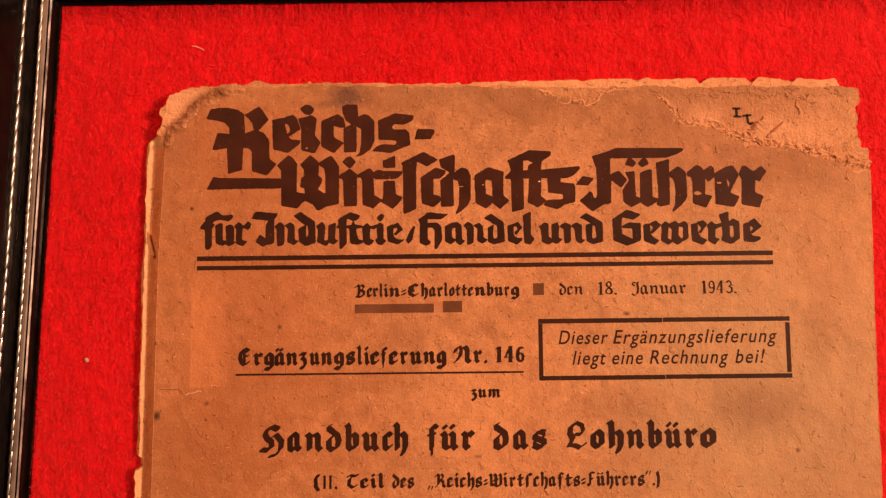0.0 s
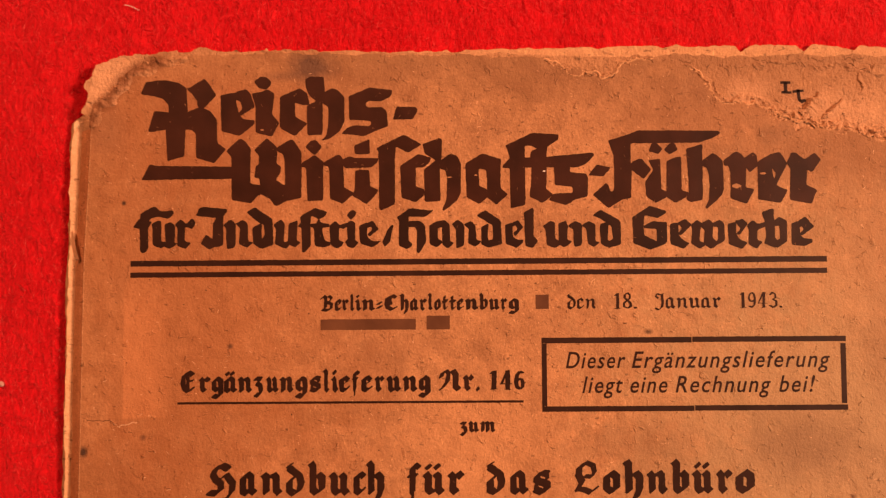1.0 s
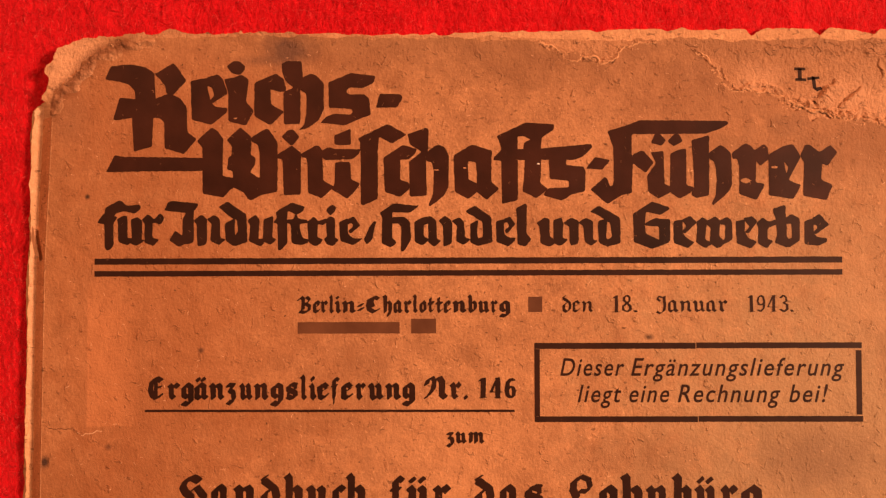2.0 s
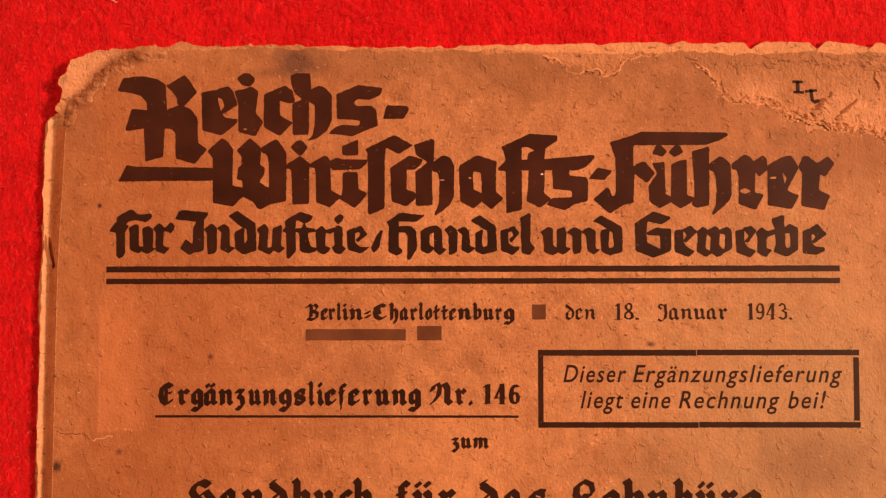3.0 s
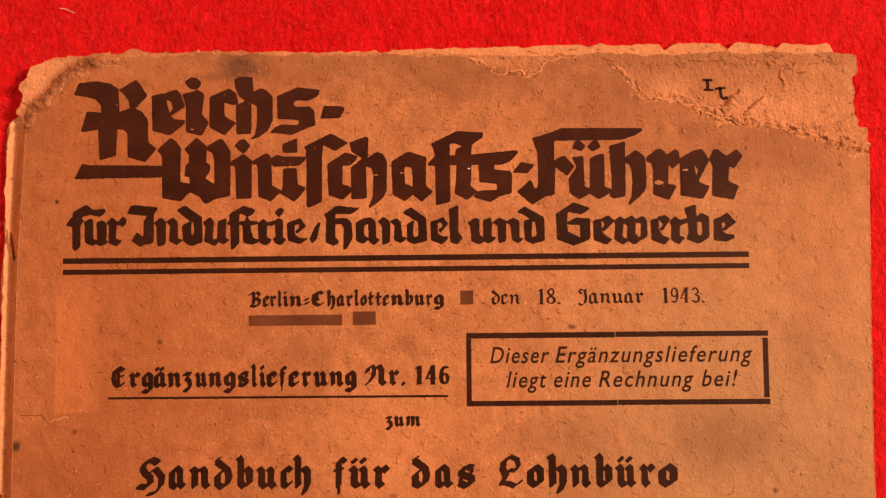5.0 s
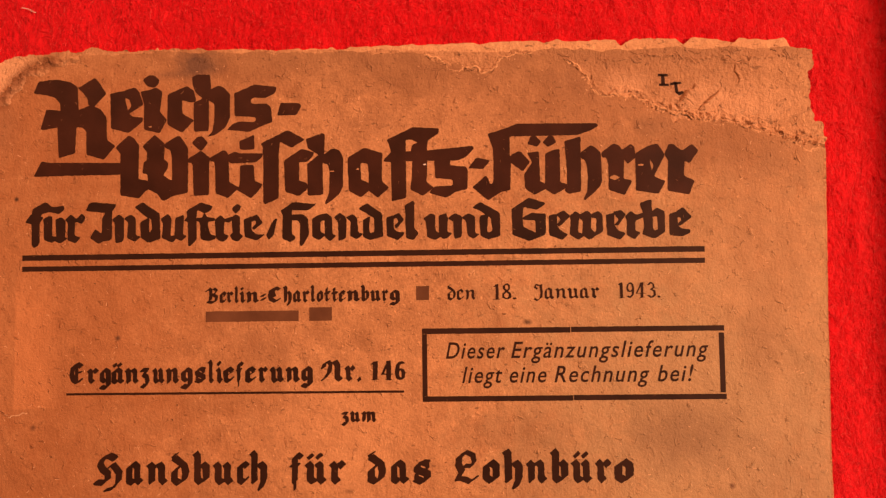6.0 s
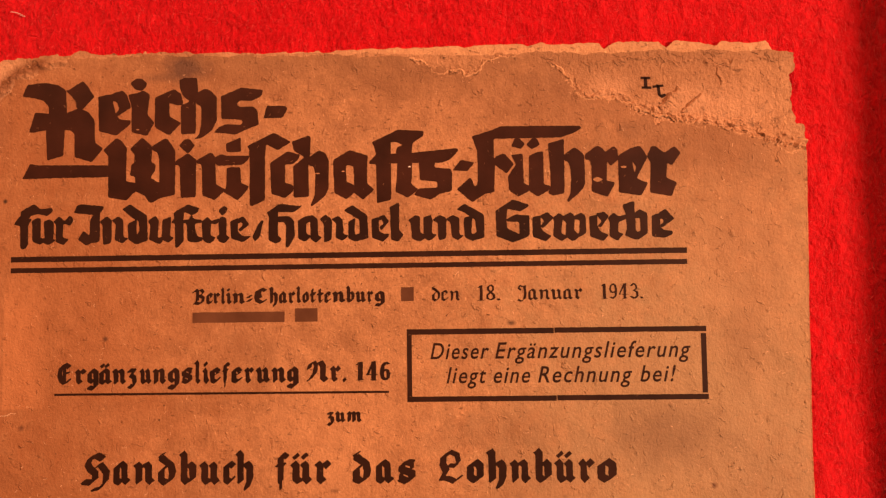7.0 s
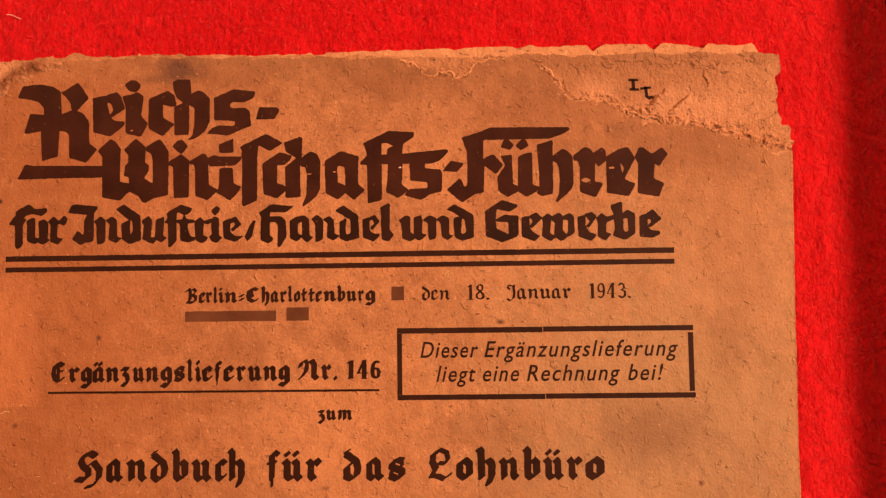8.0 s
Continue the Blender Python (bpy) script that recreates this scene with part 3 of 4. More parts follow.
LINE_3 = [
    ("f", 0.4, "12,60 35,73 41,69 47,63 59,65 69,65 69,59 59,51 50,53 43,55 30,52 26,46 11,49/10,52 32,46 26,36 26,2 23,-4 15,-7 12,-3 11,35 0,36 3,42"),
    ("ü", 3.5, "0,43 12,49 17,47 17,12 27,13 28,8 16,1 2,7 2,36/22,42 33,46 41,39 39,10 45,10 41,6 31,0 21,4 24,10"),
    ("r", 7.4, "0,41 9,50 14,49 20,42 29,52 34,48 36,42 30,33 22,37 18,36 17,13 29,10 19,0 5,5 5,36"),
    ("I", 11.0, "0,56 6,69 12,71 53,67 54,63 47,55 47,6 39,3 32,3 24,-2 8,9 17,24 20,23 29,16 29,42 35,52"),
    ("n", 15.6, "0,40 12,49 16,48 22,42 22,7 19,1 7,-1 5,35/21,41 33,49 42,43 43,13 52,10 41,1 27,8 29,35"),
    ("d", 19.6, "10,35 26,44 26,21 28,12 25,-1 11,8/0,61 14,70 44,49 46,6 25,-1 26,15 31,23 29,41 21,43 13,50"),
    ("u", 24.1, "0,40 14,49 20,41 18,10 28,13 28,5 21,-1 3,7 5,32/26,41 40,47 42,44 40,13 47,10 37,1 25,7"),
    ("ſ", 28.2, "4,53 29,68 51,61 46,53 37,48 23,55 22,44 23,5 14,-6 8,-8 7,35 0,37 6,43"),
    ("t", 30.3, "15,51 20,42 34,40 34,35 21,34 23,19 26,12 35,10 36,5 24,1 11,3 8,5 7,34 0,35 0,41 12,42"),
    ("r", 33.6, "0,38 11,46 17,38 31,43 33,38 23,31 17,34 16,13 25,10 19,1 12,-1 2,5"),
    ("i", 36.1, "4,56 14,65 21,60 19,54 11,46/4,35 7,44 13,46 19,42 19,12 25,9 16,-1 7,1 0,10 6,14"),
    ("e", 38.6, "0,37 14,43 14,18 23,11 38,11 23,0 2,7/13,41 23,46 34,31 18,18 14,22 22,30 19,36 13,32"),
    ("stroke", 42.5, "3,4 0,9 8,27 15,38 20,38 17,27 13,9 4,1"),
    ("H", 45.0, "0,51 19,64 24,66 58,62 62,64 59,59 47,51 19,52 20,44 19,11 26,7 24,0 16,-3 3,3 4,45/19,44 31,45 40,44 48,36 49,9 42,-4 36,-11 33,-7 34,27 31,34 19,34"),
    ("a", 50.4, "0,36 14,44 24,45 22,33 15,32 15,14 23,10 22,6 13,-1 1,5/17,43 26,46 35,39 36,9 43,7 32,-3 22,4 22,34"),
    ("n", 54.2, "0,38 9,46 17,42 22,36 21,3 8,-3 7,31/20,38 33,44 40,37 42,12 51,9 40,0 28,6 29,31"),
    ("d", 58.4, "8,33 20,40 19,12 27,7 20,-2 8,4/0,53 15,62 20,59 41,44 43,4 25,0 18,-2 20,11 28,12 27,36 20,40 13,45 7,48"),
    ("e", 63.2, "0,36 13,41 13,18 20,11 31,12 30,7 19,-3 1,5/12,40 22,45 31,32 17,17 13,22 21,29 18,36 12,33"),
    ("l", 66.3, "0,57 16,65 18,63 17,18 25,9 15,-3 3,1 2,18 2,45"),
    ("u", 69.5, "0,34 13,43 21,40 21,13 29,8 32,4 21,-3 7,2 5,29/27,39 39,43 43,35 41,11 50,8 41,0 36,-2 27,4"),
    ("n", 73.7, "0,34 14,43 25,37 24,2 12,-2 10,4 10,28/23,35 36,42 47,37 47,8 55,6 44,-2 33,4 32,28"),
    ("d", 77.9, "13,37 28,41 27,34 25,10 31,8 25,-3 14,3 12,31/0,52 14,61 47,42 48,2 25,-4 26,8 34,11 32,33 25,37 16,44"),
    ("G", 84.6, "0,48 30,67 57,58 57,55 43,46 39,47 20,51 19,30 20,17 41,7 57,6 55,2 29,-7 1,4/18,33 34,41 58,39 58,5 41,3 40,28 20,29"),
    ("e", 90.9, "0,36 15,39 14,19 20,10 33,3 22,-6 0,2/11,37 26,45 37,34 17,16 13,21 20,28 17,33"),
    ("w", 94.4, "0,34 11,43 18,38 14,8 26,1 14,-6 0,3 2,26/15,36 31,44 38,37 36,12 44,5 33,-7 21,2 23,26 16,31/35,36 49,43 56,36 57,8 42,-1 35,-6 33,1 45,8 45,30 36,31"),
    ("e", 100.6, "0,36 14,39 14,18 20,9 33,4 23,-7 1,1/11,40 25,44 34,36 20,17 13,17 21,27 16,33"),
    ("r", 103.8, "0,33 10,42 19,35 31,39 31,30 17,25 17,8 26,5 15,-7 2,1 3,25"),
    ("b", 106.3, "0,55 20,61 22,10 29,5 23,-6 2,2 7,12 5,39/18,39 29,47 42,40 42,5 24,-6 23,7 30,10 29,32 18,30"),
    ("e", 111.2, "0,36 14,40 15,16 19,11 36,9 35,3 22,-3 0,-1/12,40 24,47 39,30 17,14 14,19 21,25 17,31 12,27"),
]


def softened(loop, radius=0.26):
    """A loop with its corners worn round, as a brush leaves them."""
    out = []
    for before, p, after in zip(loop[-1:] + loop[:-1], loop, loop[1:] + loop[:1]):
        a, b = before - p, after - p
        a, b = a * min(0.42, radius / a.length), b * min(0.42, radius / b.length)
        out += [tuple(p + a), tuple(p + (a + b) * 0.28), tuple(p + b)]
    return out


def cut_line(line, base, ink):
    for name, x0, strokes in line:
        pieces = [softened([Vector([float(n) / 10 for n in p.split(",")]) for p in stroke.split()]) for stroke in strokes.split("/")]
        letter_mesh(pieces, lambda p: (x0 + p[0], base + p[1]), ink, 0.45)


def word(text, x0, x1, base, tall, weight, gap=0.45, slope=38.0):
    """A word, letters side by side, fitted between its two ends."""
    row, at = [], 0.0
    for letter in text:
        glyph = pen(letter, weight, slope, 0.26)
        xs = [p[0] for q in glyph for p in q]
        row.append([[(p[0] - min(xs) + at, p[1]) for p in q] for q in glyph])
        at += max(xs) - min(xs) + gap
    wide = at - gap
    for pieces in row:
        letter_mesh(pieces, lambda p: (x0 + p[0] / wide * (x1 - x0), base + p[1] / 5 * tall))


def spaced(text, ends, base, tall, weight, slope=38.0):
    """A word, each letter set between its own left and right end."""
    for letter, pair in zip(text, ends.split()):
        x0, x1 = (float(n) for n in pair.split(","))
        glyph = pen(letter, weight, slope, 0.26)
        xs = [p[0] for q in glyph for p in q]
        lo, hi = min(xs), max(xs)
        letter_mesh(glyph, lambda p: (x0 + (p[0] - lo) / (hi - lo) * (x1 - x0), base + p[1] / 5 * tall))


def roman(bm, text, x0, x1, base, cap, slant=0.0, bold=0.0):
    """A word in the built-in font, fitted between its two ends; cap: height of a capital."""
    curve = bpy.data.curves.new("type", "FONT")
    curve.body, curve.size, curve.shear, curve.offset, curve.fill_mode, curve.resolution_u = text, 1.0, slant, bold, "FRONT", 4
    curve.space_character = 1.16
    ob = bpy.data.objects.new("type", curve)
    scene.collection.objects.link(ob)
    me = bpy.data.meshes.new_from_object(ob.evaluated_get(bpy.context.evaluated_depsgraph_get()))
    co = [(v.co.x, v.co.y) for v in me.vertices]
    lo, hi = min(c[0] for c in co), max(c[0] for c in co)
    made = [bm.verts.new(((x0 + (x - lo) / (hi - lo) * (x1 - x0)) * MM, INK_Y * MM, (base + y / 0.70 * cap) * MM)) for x, y in co]
    for f in me.polygons:
        bm.faces.new([made[i] for i in f.vertices])
    bpy.data.objects.remove(ob)
    bpy.data.curves.remove(curve)
    bpy.data.meshes.remove(me)


def bar(bm, x0, x1, z0, z1, lift=0.0, skew=0.0):
    y = (INK_Y - lift) * MM
    steps = max(2, int((x1 - x0) / 0.5))
    low, high = [], []
    for k in range(steps + 1):
        w = x0 + (x1 - x0) * k / steps
        low.append(bm.verts.new(((w - skew) * MM, y, (z0 + 0.05 * noise.noise((w * 1.4, z0, 3))) * MM)))
        high.append(bm.verts.new((w * MM, y, (z1 + 0.05 * noise.noise((w * 1.4, z1, 8))) * MM)))
    for k in range(steps):
        bm.faces.new((low[k], low[k + 1], high[k + 1], high[k]))


def facing(bm):
    """Turns all flat ink towards the room."""
    for f in bm.faces:
        f.normal_update()
        if f.normal.y > 0:
            f.normal_flip()
    return bm


# ---- the room, closed round the camera ----
def room_piece(name, lo, hi, mat, category, label):
    ob = link_mesh(name, box([v * 1000 for v in lo], [v * 1000 for v in hi]), mat)
    return tagged(ob, label, category, "", "structure")


WALL = 0.0095
room_piece("wall_north", (-1.6, WALL, 0), (1.6, 0.15, 2.5), PLASTER, "wall", "plain brown painted wall behind the frame")
room_piece("wall_south", (-1.6, -2.65, 0), (1.6, -2.5, 2.5), PLASTER, "wall", "plain brown painted wall")
room_piece("wall_west", (-1.75, -2.65, 0), (-1.6, 0.15, 2.5), PLASTER, "wall", "plain brown painted wall")
room_piece("wall_east", (1.6, -2.65, 0), (1.75, 0.15, 2.5), PLASTER, "wall", "plain brown painted wall")
room_piece("floor", (-1.75, -2.65, -0.1), (1.75, 0.15, 0), WOOD, "floor", "brown wooden floor")
room_piece("ceiling", (-1.75, -2.65, 2.5), (1.75, 0.15, 2.6), PLASTER, "ceiling", "plain brown painted ceiling")

# ---- picture frame ----
FELT_Y = 2.5
frame_thing = thing("picture_frame", "black lacquered picture frame with silver beaded edges on the wall", "picture frame")
# inner corners of the rails; the left rail leans a little
TL, TR, BR, BL = (-31.4, 55.2), (157.8, 55.2), (157.5, -196.0), (-40.45, -196.0)
# rail profile: outwards from the inner edge, depth
PROFILE = [(1.2, 3.0), (-0.8, 3.0), (-0.8, 2.0), (-0.1, 1.95), (0, 1.3), (0.12, 0.55), (0.28, 0.25), (0.44, 0.5), (0.52, 0.9), (0.66, 0.8), (0.72, 0.35), (0.85, 0.1), (1.35, 0), (1.45, 0.25),
           (2.1, 0.3), (2.5, 0.7), (3.2, 0.6), (3.8, -0.6), (4.9, -1.6), (5.4, -3.6), (6.2, -7.0), (7.2, -9.0), (9.0, -9.8), (12.5, -10.0), (15.5, -9.4), (17.5, -6.8), (18, -4.5), (18, 9.4), (1.4, 9.4)]


def outwards(corner, before, after):
    """How an inner corner moves when both its rails step 1 mm outwards."""
    a, b, c = Vector(before), Vector(corner), Vector(after)
    n1, n2 = Vector(((b - a).y, -(b - a).x)).normalized(), Vector(((c - b).y, -(c - b).x)).normalized()
    return -(n1 + n2) / (1 + n1.dot(n2))


CORNERS = [TL, TR, BR, BL]
STEPS = [outwards(CORNERS[i], CORNERS[i - 1], CORNERS[(i + 1) % 4]) for i in range(4)]


def rail(i):
    a, b, sa, sb = Vector(CORNERS[i]), Vector(CORNERS[(i + 1) % 4]), STEPS[i], STEPS[(i + 1) % 4]
    bm = bmesh.new()
    rings = []
    for base, step in ((a, sa), (b, sb)):
        rings.append([bm.verts.new(((base.x + step.x * s) * MM, y * MM, (base.y + step.y * s) * MM)) for s, y in PROFILE])
    n = len(PROFILE)
    for k in range(n):
        f = bm.faces.new((rings[0][k], rings[1][k], rings[1][(k + 1) % n], rings[0][(k + 1) % n]))
        f.material_index = {5: 1, 6: 1, 10: 2, 11: 2}.get(k, 0)
    bm.faces.new(rings[0])
    bm.faces.new(rings[1][::-1])
    bmesh.ops.recalc_face_normals(bm, faces=bm.faces)
    made = part("rail", bm, [BLACK, SILVER, GREY], frame_thing, "black lacquered rail with thin silver line")
    for out, y, pitch, r, lean in ((1.78, 0.1, 2.1, 0.32, 0.4), (4.4, -1.25, 2.8, 0.42, 0.5)):
        p, q = a + sa * out, b + sb * out
        along = (q - p).normalized()
        side = Vector((along.y, -along.x))
        count = int((q - p).length / pitch)
        rng = random.Random(i * 7 + int(out))
        co, faces = [], []
        for k in range(count):
            c = p + along * pitch * (k + 0.5 + rng.uniform(-0.06, 0.06))
            grow = rng.uniform(0.85, 1.12)
            first = len(co)
            for ring in range(5):
                u = -1 + ring * 0.5
                wide = math.sqrt(max(0.05, 1 - u * u * 0.75)) * r * grow
                for j in range(7):
                    w = j / 7 * 2 * math.pi
                    sideways = math.cos(w) * wide + u * r * lean * 0.6
                    at = c + along * u * pitch * 0.62 + side * sideways
                    co.append((at.x * MM, (y - math.sin(w) * wide) * MM, at.y * MM))
            for ring in range(4):
                for j in range(7):
                    faces.append((first + ring * 7 + j, first + ring * 7 + (j + 1) % 7, first + ring * 7 + 7 + (j + 1) % 7, first + ring * 7 + 7 + j))
        me = bpy.data.meshes.new("beading")
        me.from_pydata(co, [], faces)
        me.materials.append(SILVER)
        me.polygons.foreach_set("use_smooth", [True] * len(me.polygons))
        beads = new("beading", me)
        beads.parent = made
        tagged(beads, "row of worn silver beads")


for i in range(4):
    rail(i)
part("backing_board", box((-41.6, 5.0, -197.2), (158.8, 7.0, 56.4)), BOARD, frame_thing, "brown backing board")

# ---- red felt ----
felt = thing("felt_mat", "bright red felt lining the frame behind the booklet", "felt")


def felt_sheet():
    bm = bmesh.new()
    nx, nz = 260, 190
    grid = []
    for j in range(nz + 1):
        z = -197.0 + 253.2 * j / nz
        left, right = -41.5 + (z + 196) * 0.0360, 158.6 + (z + 196) * 0.0012
        row = []
        for i in range(nx + 1):
            x = left + (right - left) * i / nx
            y = FELT_Y - 0.28 * noise.noise((x * 0.09, z * 0.035, 3)) - 0.10 * noise.noise((x * 0.35, z * 0.12, 9))
            # a soft pressed ridge beside the left rail
            y -= 0.26 * math.exp(-((x - left - 4.6) / 0.5) ** 2)
            row.append(bm.verts.new((x * MM, max(FELT_Y - 0.45, y) * MM, z * MM)))
        grid.append(row)
    for j in range(nz):
        for i in range(nx):
            bm.faces.new((grid[j][i], grid[j][i + 1], grid[j + 1][i + 1], grid[j + 1][i]))
    edge = [e for e in bm.edges if e.is_boundary]
    low = bmesh.ops.extrude_edge_only(bm, edges=edge)["geom"]
    for v in low:
        if isinstance(v, bmesh.types.BMVert):
            v.co.y = 4.9 * MM
    bmesh.ops.recalc_face_normals(bm, faces=bm.faces)
    return bm


part("felt_sheet", felt_sheet(), FELT, felt, "bright red napped felt", smooth=True)


def ribbons(name, rng, starts, mat, parent, long, wide, upright):
    """Fine fibres: thin curled ribbons that lie on the nap and lift at the tip."""
    co, faces = [], []
    for x, z in starts:
        turn = rng.gauss(math.pi / 2, upright) * rng.choice((1, -1))
        bend, length = rng.gauss(0, 0.7), rng.uniform(*long)
        px, pz, py = x, z, FELT_Y - 0.24 - rng.uniform(0, 0.12)
        lift, w = rng.uniform(0.0, 0.32), rng.uniform(*wide) / 2
        first = len(co)
        for k in range(4):
            nx, nz = -math.sin(turn), math.cos(turn)
            taper = w * (1 - 0.22 * k)
            co.append(((px + nx * taper) * MM, py * MM, (pz + nz * taper) * MM))
            co.append(((px - nx * taper) * MM, (py - 0.012) * MM, (pz - nz * taper) * MM))
            px, pz, py = px + math.cos(turn) * length / 3, pz + math.sin(turn) * length / 3, py - lift * (0.5 if k < 1 else 1.0) / 3
            turn += bend / 3 + rng.gauss(0, 0.2)
        for k in range(3):
            a = first + 2 * k
            faces.append((a, a + 1, a + 3, a + 2))
    me = bpy.data.meshes.new(name)
    me.from_pydata(co, [], faces)
    me.materials.append(mat)
    ob = new(name, me)
    ob.parent = parent
    return ob


def felt_places(rng, count):
    """Places on the bare felt: above, left and right of the booklet."""
    out = []
    while len(out) < count:
        x, z = rng.uniform(-36, 156), rng.uniform(-66, 55)
        if (-9 < x < 135 and z < 35) or x < -33.9 + (z + 20) * 0.0378:
            continue
        out.append((x, z))
    return out


rng = random.Random(5)
tagged(ribbons("felt_fibre", rng, felt_places(rng, 36000), FIBRE, felt, (0.4, 1.3), (0.02, 0.045), 0.9), "fine red wool fibres", kind="stuff")

PINK = fibre_material("pink_fibre", (0.75, 0.045, 0.05), (0.85, 0.15, 0.14))
tagged(ribbons("felt_fibre", rng, felt_places(rng, 9500), PINK, felt, (0.4, 1.2), (0.016, 0.038), 0.9), "fine pale pink wool fibres", kind="stuff")
# fibres rubbed up along the pressed ridge beside the left rail
ridge = []
for k in range(420):
    z = rng.uniform(-66, 54)
    if noise.noise((z * 0.09, 4, 4)) > -0.15:
        ridge.append((-41.5 + (z + 196) * 0.0378 + 4.7 + rng.gauss(0, 0.14), z))
tagged(ribbons("felt_fibre", rng, ridge, FIBRE, felt, (0.4, 1.0), (0.025, 0.05), 0.25), "bright red fibres rubbed up in a line", kind="stuff")

# ---- the booklet ----
booklet = thing("booklet", "old brown paper booklet with torn edges on red felt", "booklet")
rng = random.Random(11)
FOOT = -174.0
# torn outline of the front sheet, clockwise from the foot of its left edge
LEFT = [(-9.6, FOOT), (-8.9, -70), (-8.4, -28), (-8.1, 0), (-7.3, 18), (-6.9, 24.0)]
CORNER_L = [(-6.9, 24.0), (-8.8, 25.9), (-8.0, 27.3), (-8.3, 30.8), (-6.9, 32.2), (-6.2, 34.1), (-3.8, 35.1), (-1.4, 35.7), (2.2, 35.8), (5.0, 36.2), (21.6, 36.2)]
TOP = [(21.6, 36.2), (34, 35.9), (49.2, 35.5), (69.3, 35.0), (83.7, 34.7), (99.1, 34.6), (118.8, 34.4), (132.5, 34.4), (134.6, 34.2)]
CORNER_R = [(134.6, 34.2), (136.4, 33.8), (136.5, 31.6), (135.4, 29.9), (135.5, 26.1), (136.1, 21.9), (137.6, 21.3), (137.9, 16.9)]
RIGHT = [(137.9, 16.9), (137.5, 0), (136.8, -34), (136.5, -70), (136.2, FOOT)]
outline = (ragged(LEFT, 2.5, 0.010, rng)[:-1] + ragged(CORNER_L, 0.35, 0.09, rng)[:-1] + ragged(TOP, 0.5, 0.07, rng)[:-1]
           + ragged(CORNER_R, 0.35, 0.12, rng)[:-1] + ragged(RIGHT, 2.0, 0.012, rng))
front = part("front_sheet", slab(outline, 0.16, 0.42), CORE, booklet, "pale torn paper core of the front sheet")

# printed surface layer, torn away at both upper corners
SKIN_L = [(-6.9, 23.2), (-6.5, 25.4), (-5.1, 27.8), (-2.5, 30.1), (-0.6, 32.4), (2.0, 33.9), (5.8, 34.8), (9.5, 35.4)]
SKIN_TOP = [(9.5, 35.4), (21.6, 35.6), (34, 35.5), (49.2, 35.2), (60, 34.9), (70.0, 34.4)]
SKIN_MID = [(70.0, 34.4), (74.0, 32.0), (77.0, 31.9), (80.1, 30.9), (82.3, 31.8), (83.2, 33.2), (86.0, 34.2), (88.7, 34.2)]
SKIN_R = [(88.7, 34.2), (94.4, 33.0), (97.1, 30.6), (100.4, 26.5), (103.6, 26.6), (107.2, 25.6), (111.6, 23.6), (117.2, 22.1), (125.1, 20.8), (131.8, 18.4), (137.4, 16.9)]
SKIN_SIDE = [(137.4, 16.9), (137.3, 0), (136.6, -34), (136.3, -70), (136.0, FOOT + 0.2)]
skin_line = (ragged([(-9.4, FOOT + 0.2), (-8.7, -70), (-8.2, -28), (-7.9, 0), (-7.1, 18), (-6.9, 23.2)], 2.0, 0.012, rng)[:-1] + ragged(SKIN_L, 0.3, 0.17, rng)[:-1]
             + ragged(SKIN_TOP, 0.4, 0.08, rng)[:-1] + ragged(SKIN_MID, 0.3, 0.17, rng)[:-1] + ragged(SKIN_R, 0.3, 0.17, rng)[:-1] + ragged(SKIN_SIDE, 2.0, 0.012, rng))
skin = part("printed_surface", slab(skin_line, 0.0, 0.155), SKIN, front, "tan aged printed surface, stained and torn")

# inner pages, hidden but for their edges, and the pale back sheets that stick out
for depth, inset in ((0.50, 2.9), (0.82, 2.5), (1.14, 2.7), (1.46, 2.6)):
    edge = [(-8.6 + inset, FOOT + 1), (-6.6 + inset, 22), (-3 + inset, 31), (3, 33.6), (132, 32.8), (134.5, 20), (134.4, FOOT + 1)]
    part("inner_sheet", slab(ragged(edge, 3.0, 0.006, rng), depth, depth + 0.2), BACK, booklet, "pale inner paper sheet")
b_left = [(-12.9, FOOT), (-12.8, -60), (-12.6, -44.8), (-12.9, -43.6), (-12.7, -42.4), (-11.4, -41.6), (-11.5, -40.1), (-12.3, -39.5), (-12.2, -27), (-12.0, 0), (-11.8, 18), (-11.4, 24.4), (-10.6, 25.2)]
b_top = [(-10.6, 25.2), (-7.0, 28.0), (-5.6, 33.2), (2.0, 35.3), (21.9, 36.9), (22.3, 37.4), (22.8, 36.8), (40, 36.5), (53.6, 36.8), (54.6, 36.2), (57, 36.8), (81.1, 36.9), (99.4, 37.05), (103.6, 36.9), (104.4, 35.8), (105.6, 36.6), (107, 37.2),
         (114.0, 37.0), (115.3, 35.9), (116.6, 37.0), (122.6, 36.2), (123.6, 35.7), (125, 36.9), (132.6, 36.8), (133.2, 36.2), (133.7, 35.0), (134.2, 20), (134.0, FOOT)]
back_line = ragged(b_left, 0.8, 0.035, rng)[:-1] + ragged(b_top, 0.5, 0.05, rng)
part("back_sheet", slab(back_line, 1.85, 2.10), BACK, booklet, "pale back sheet with a nicked, torn edge")


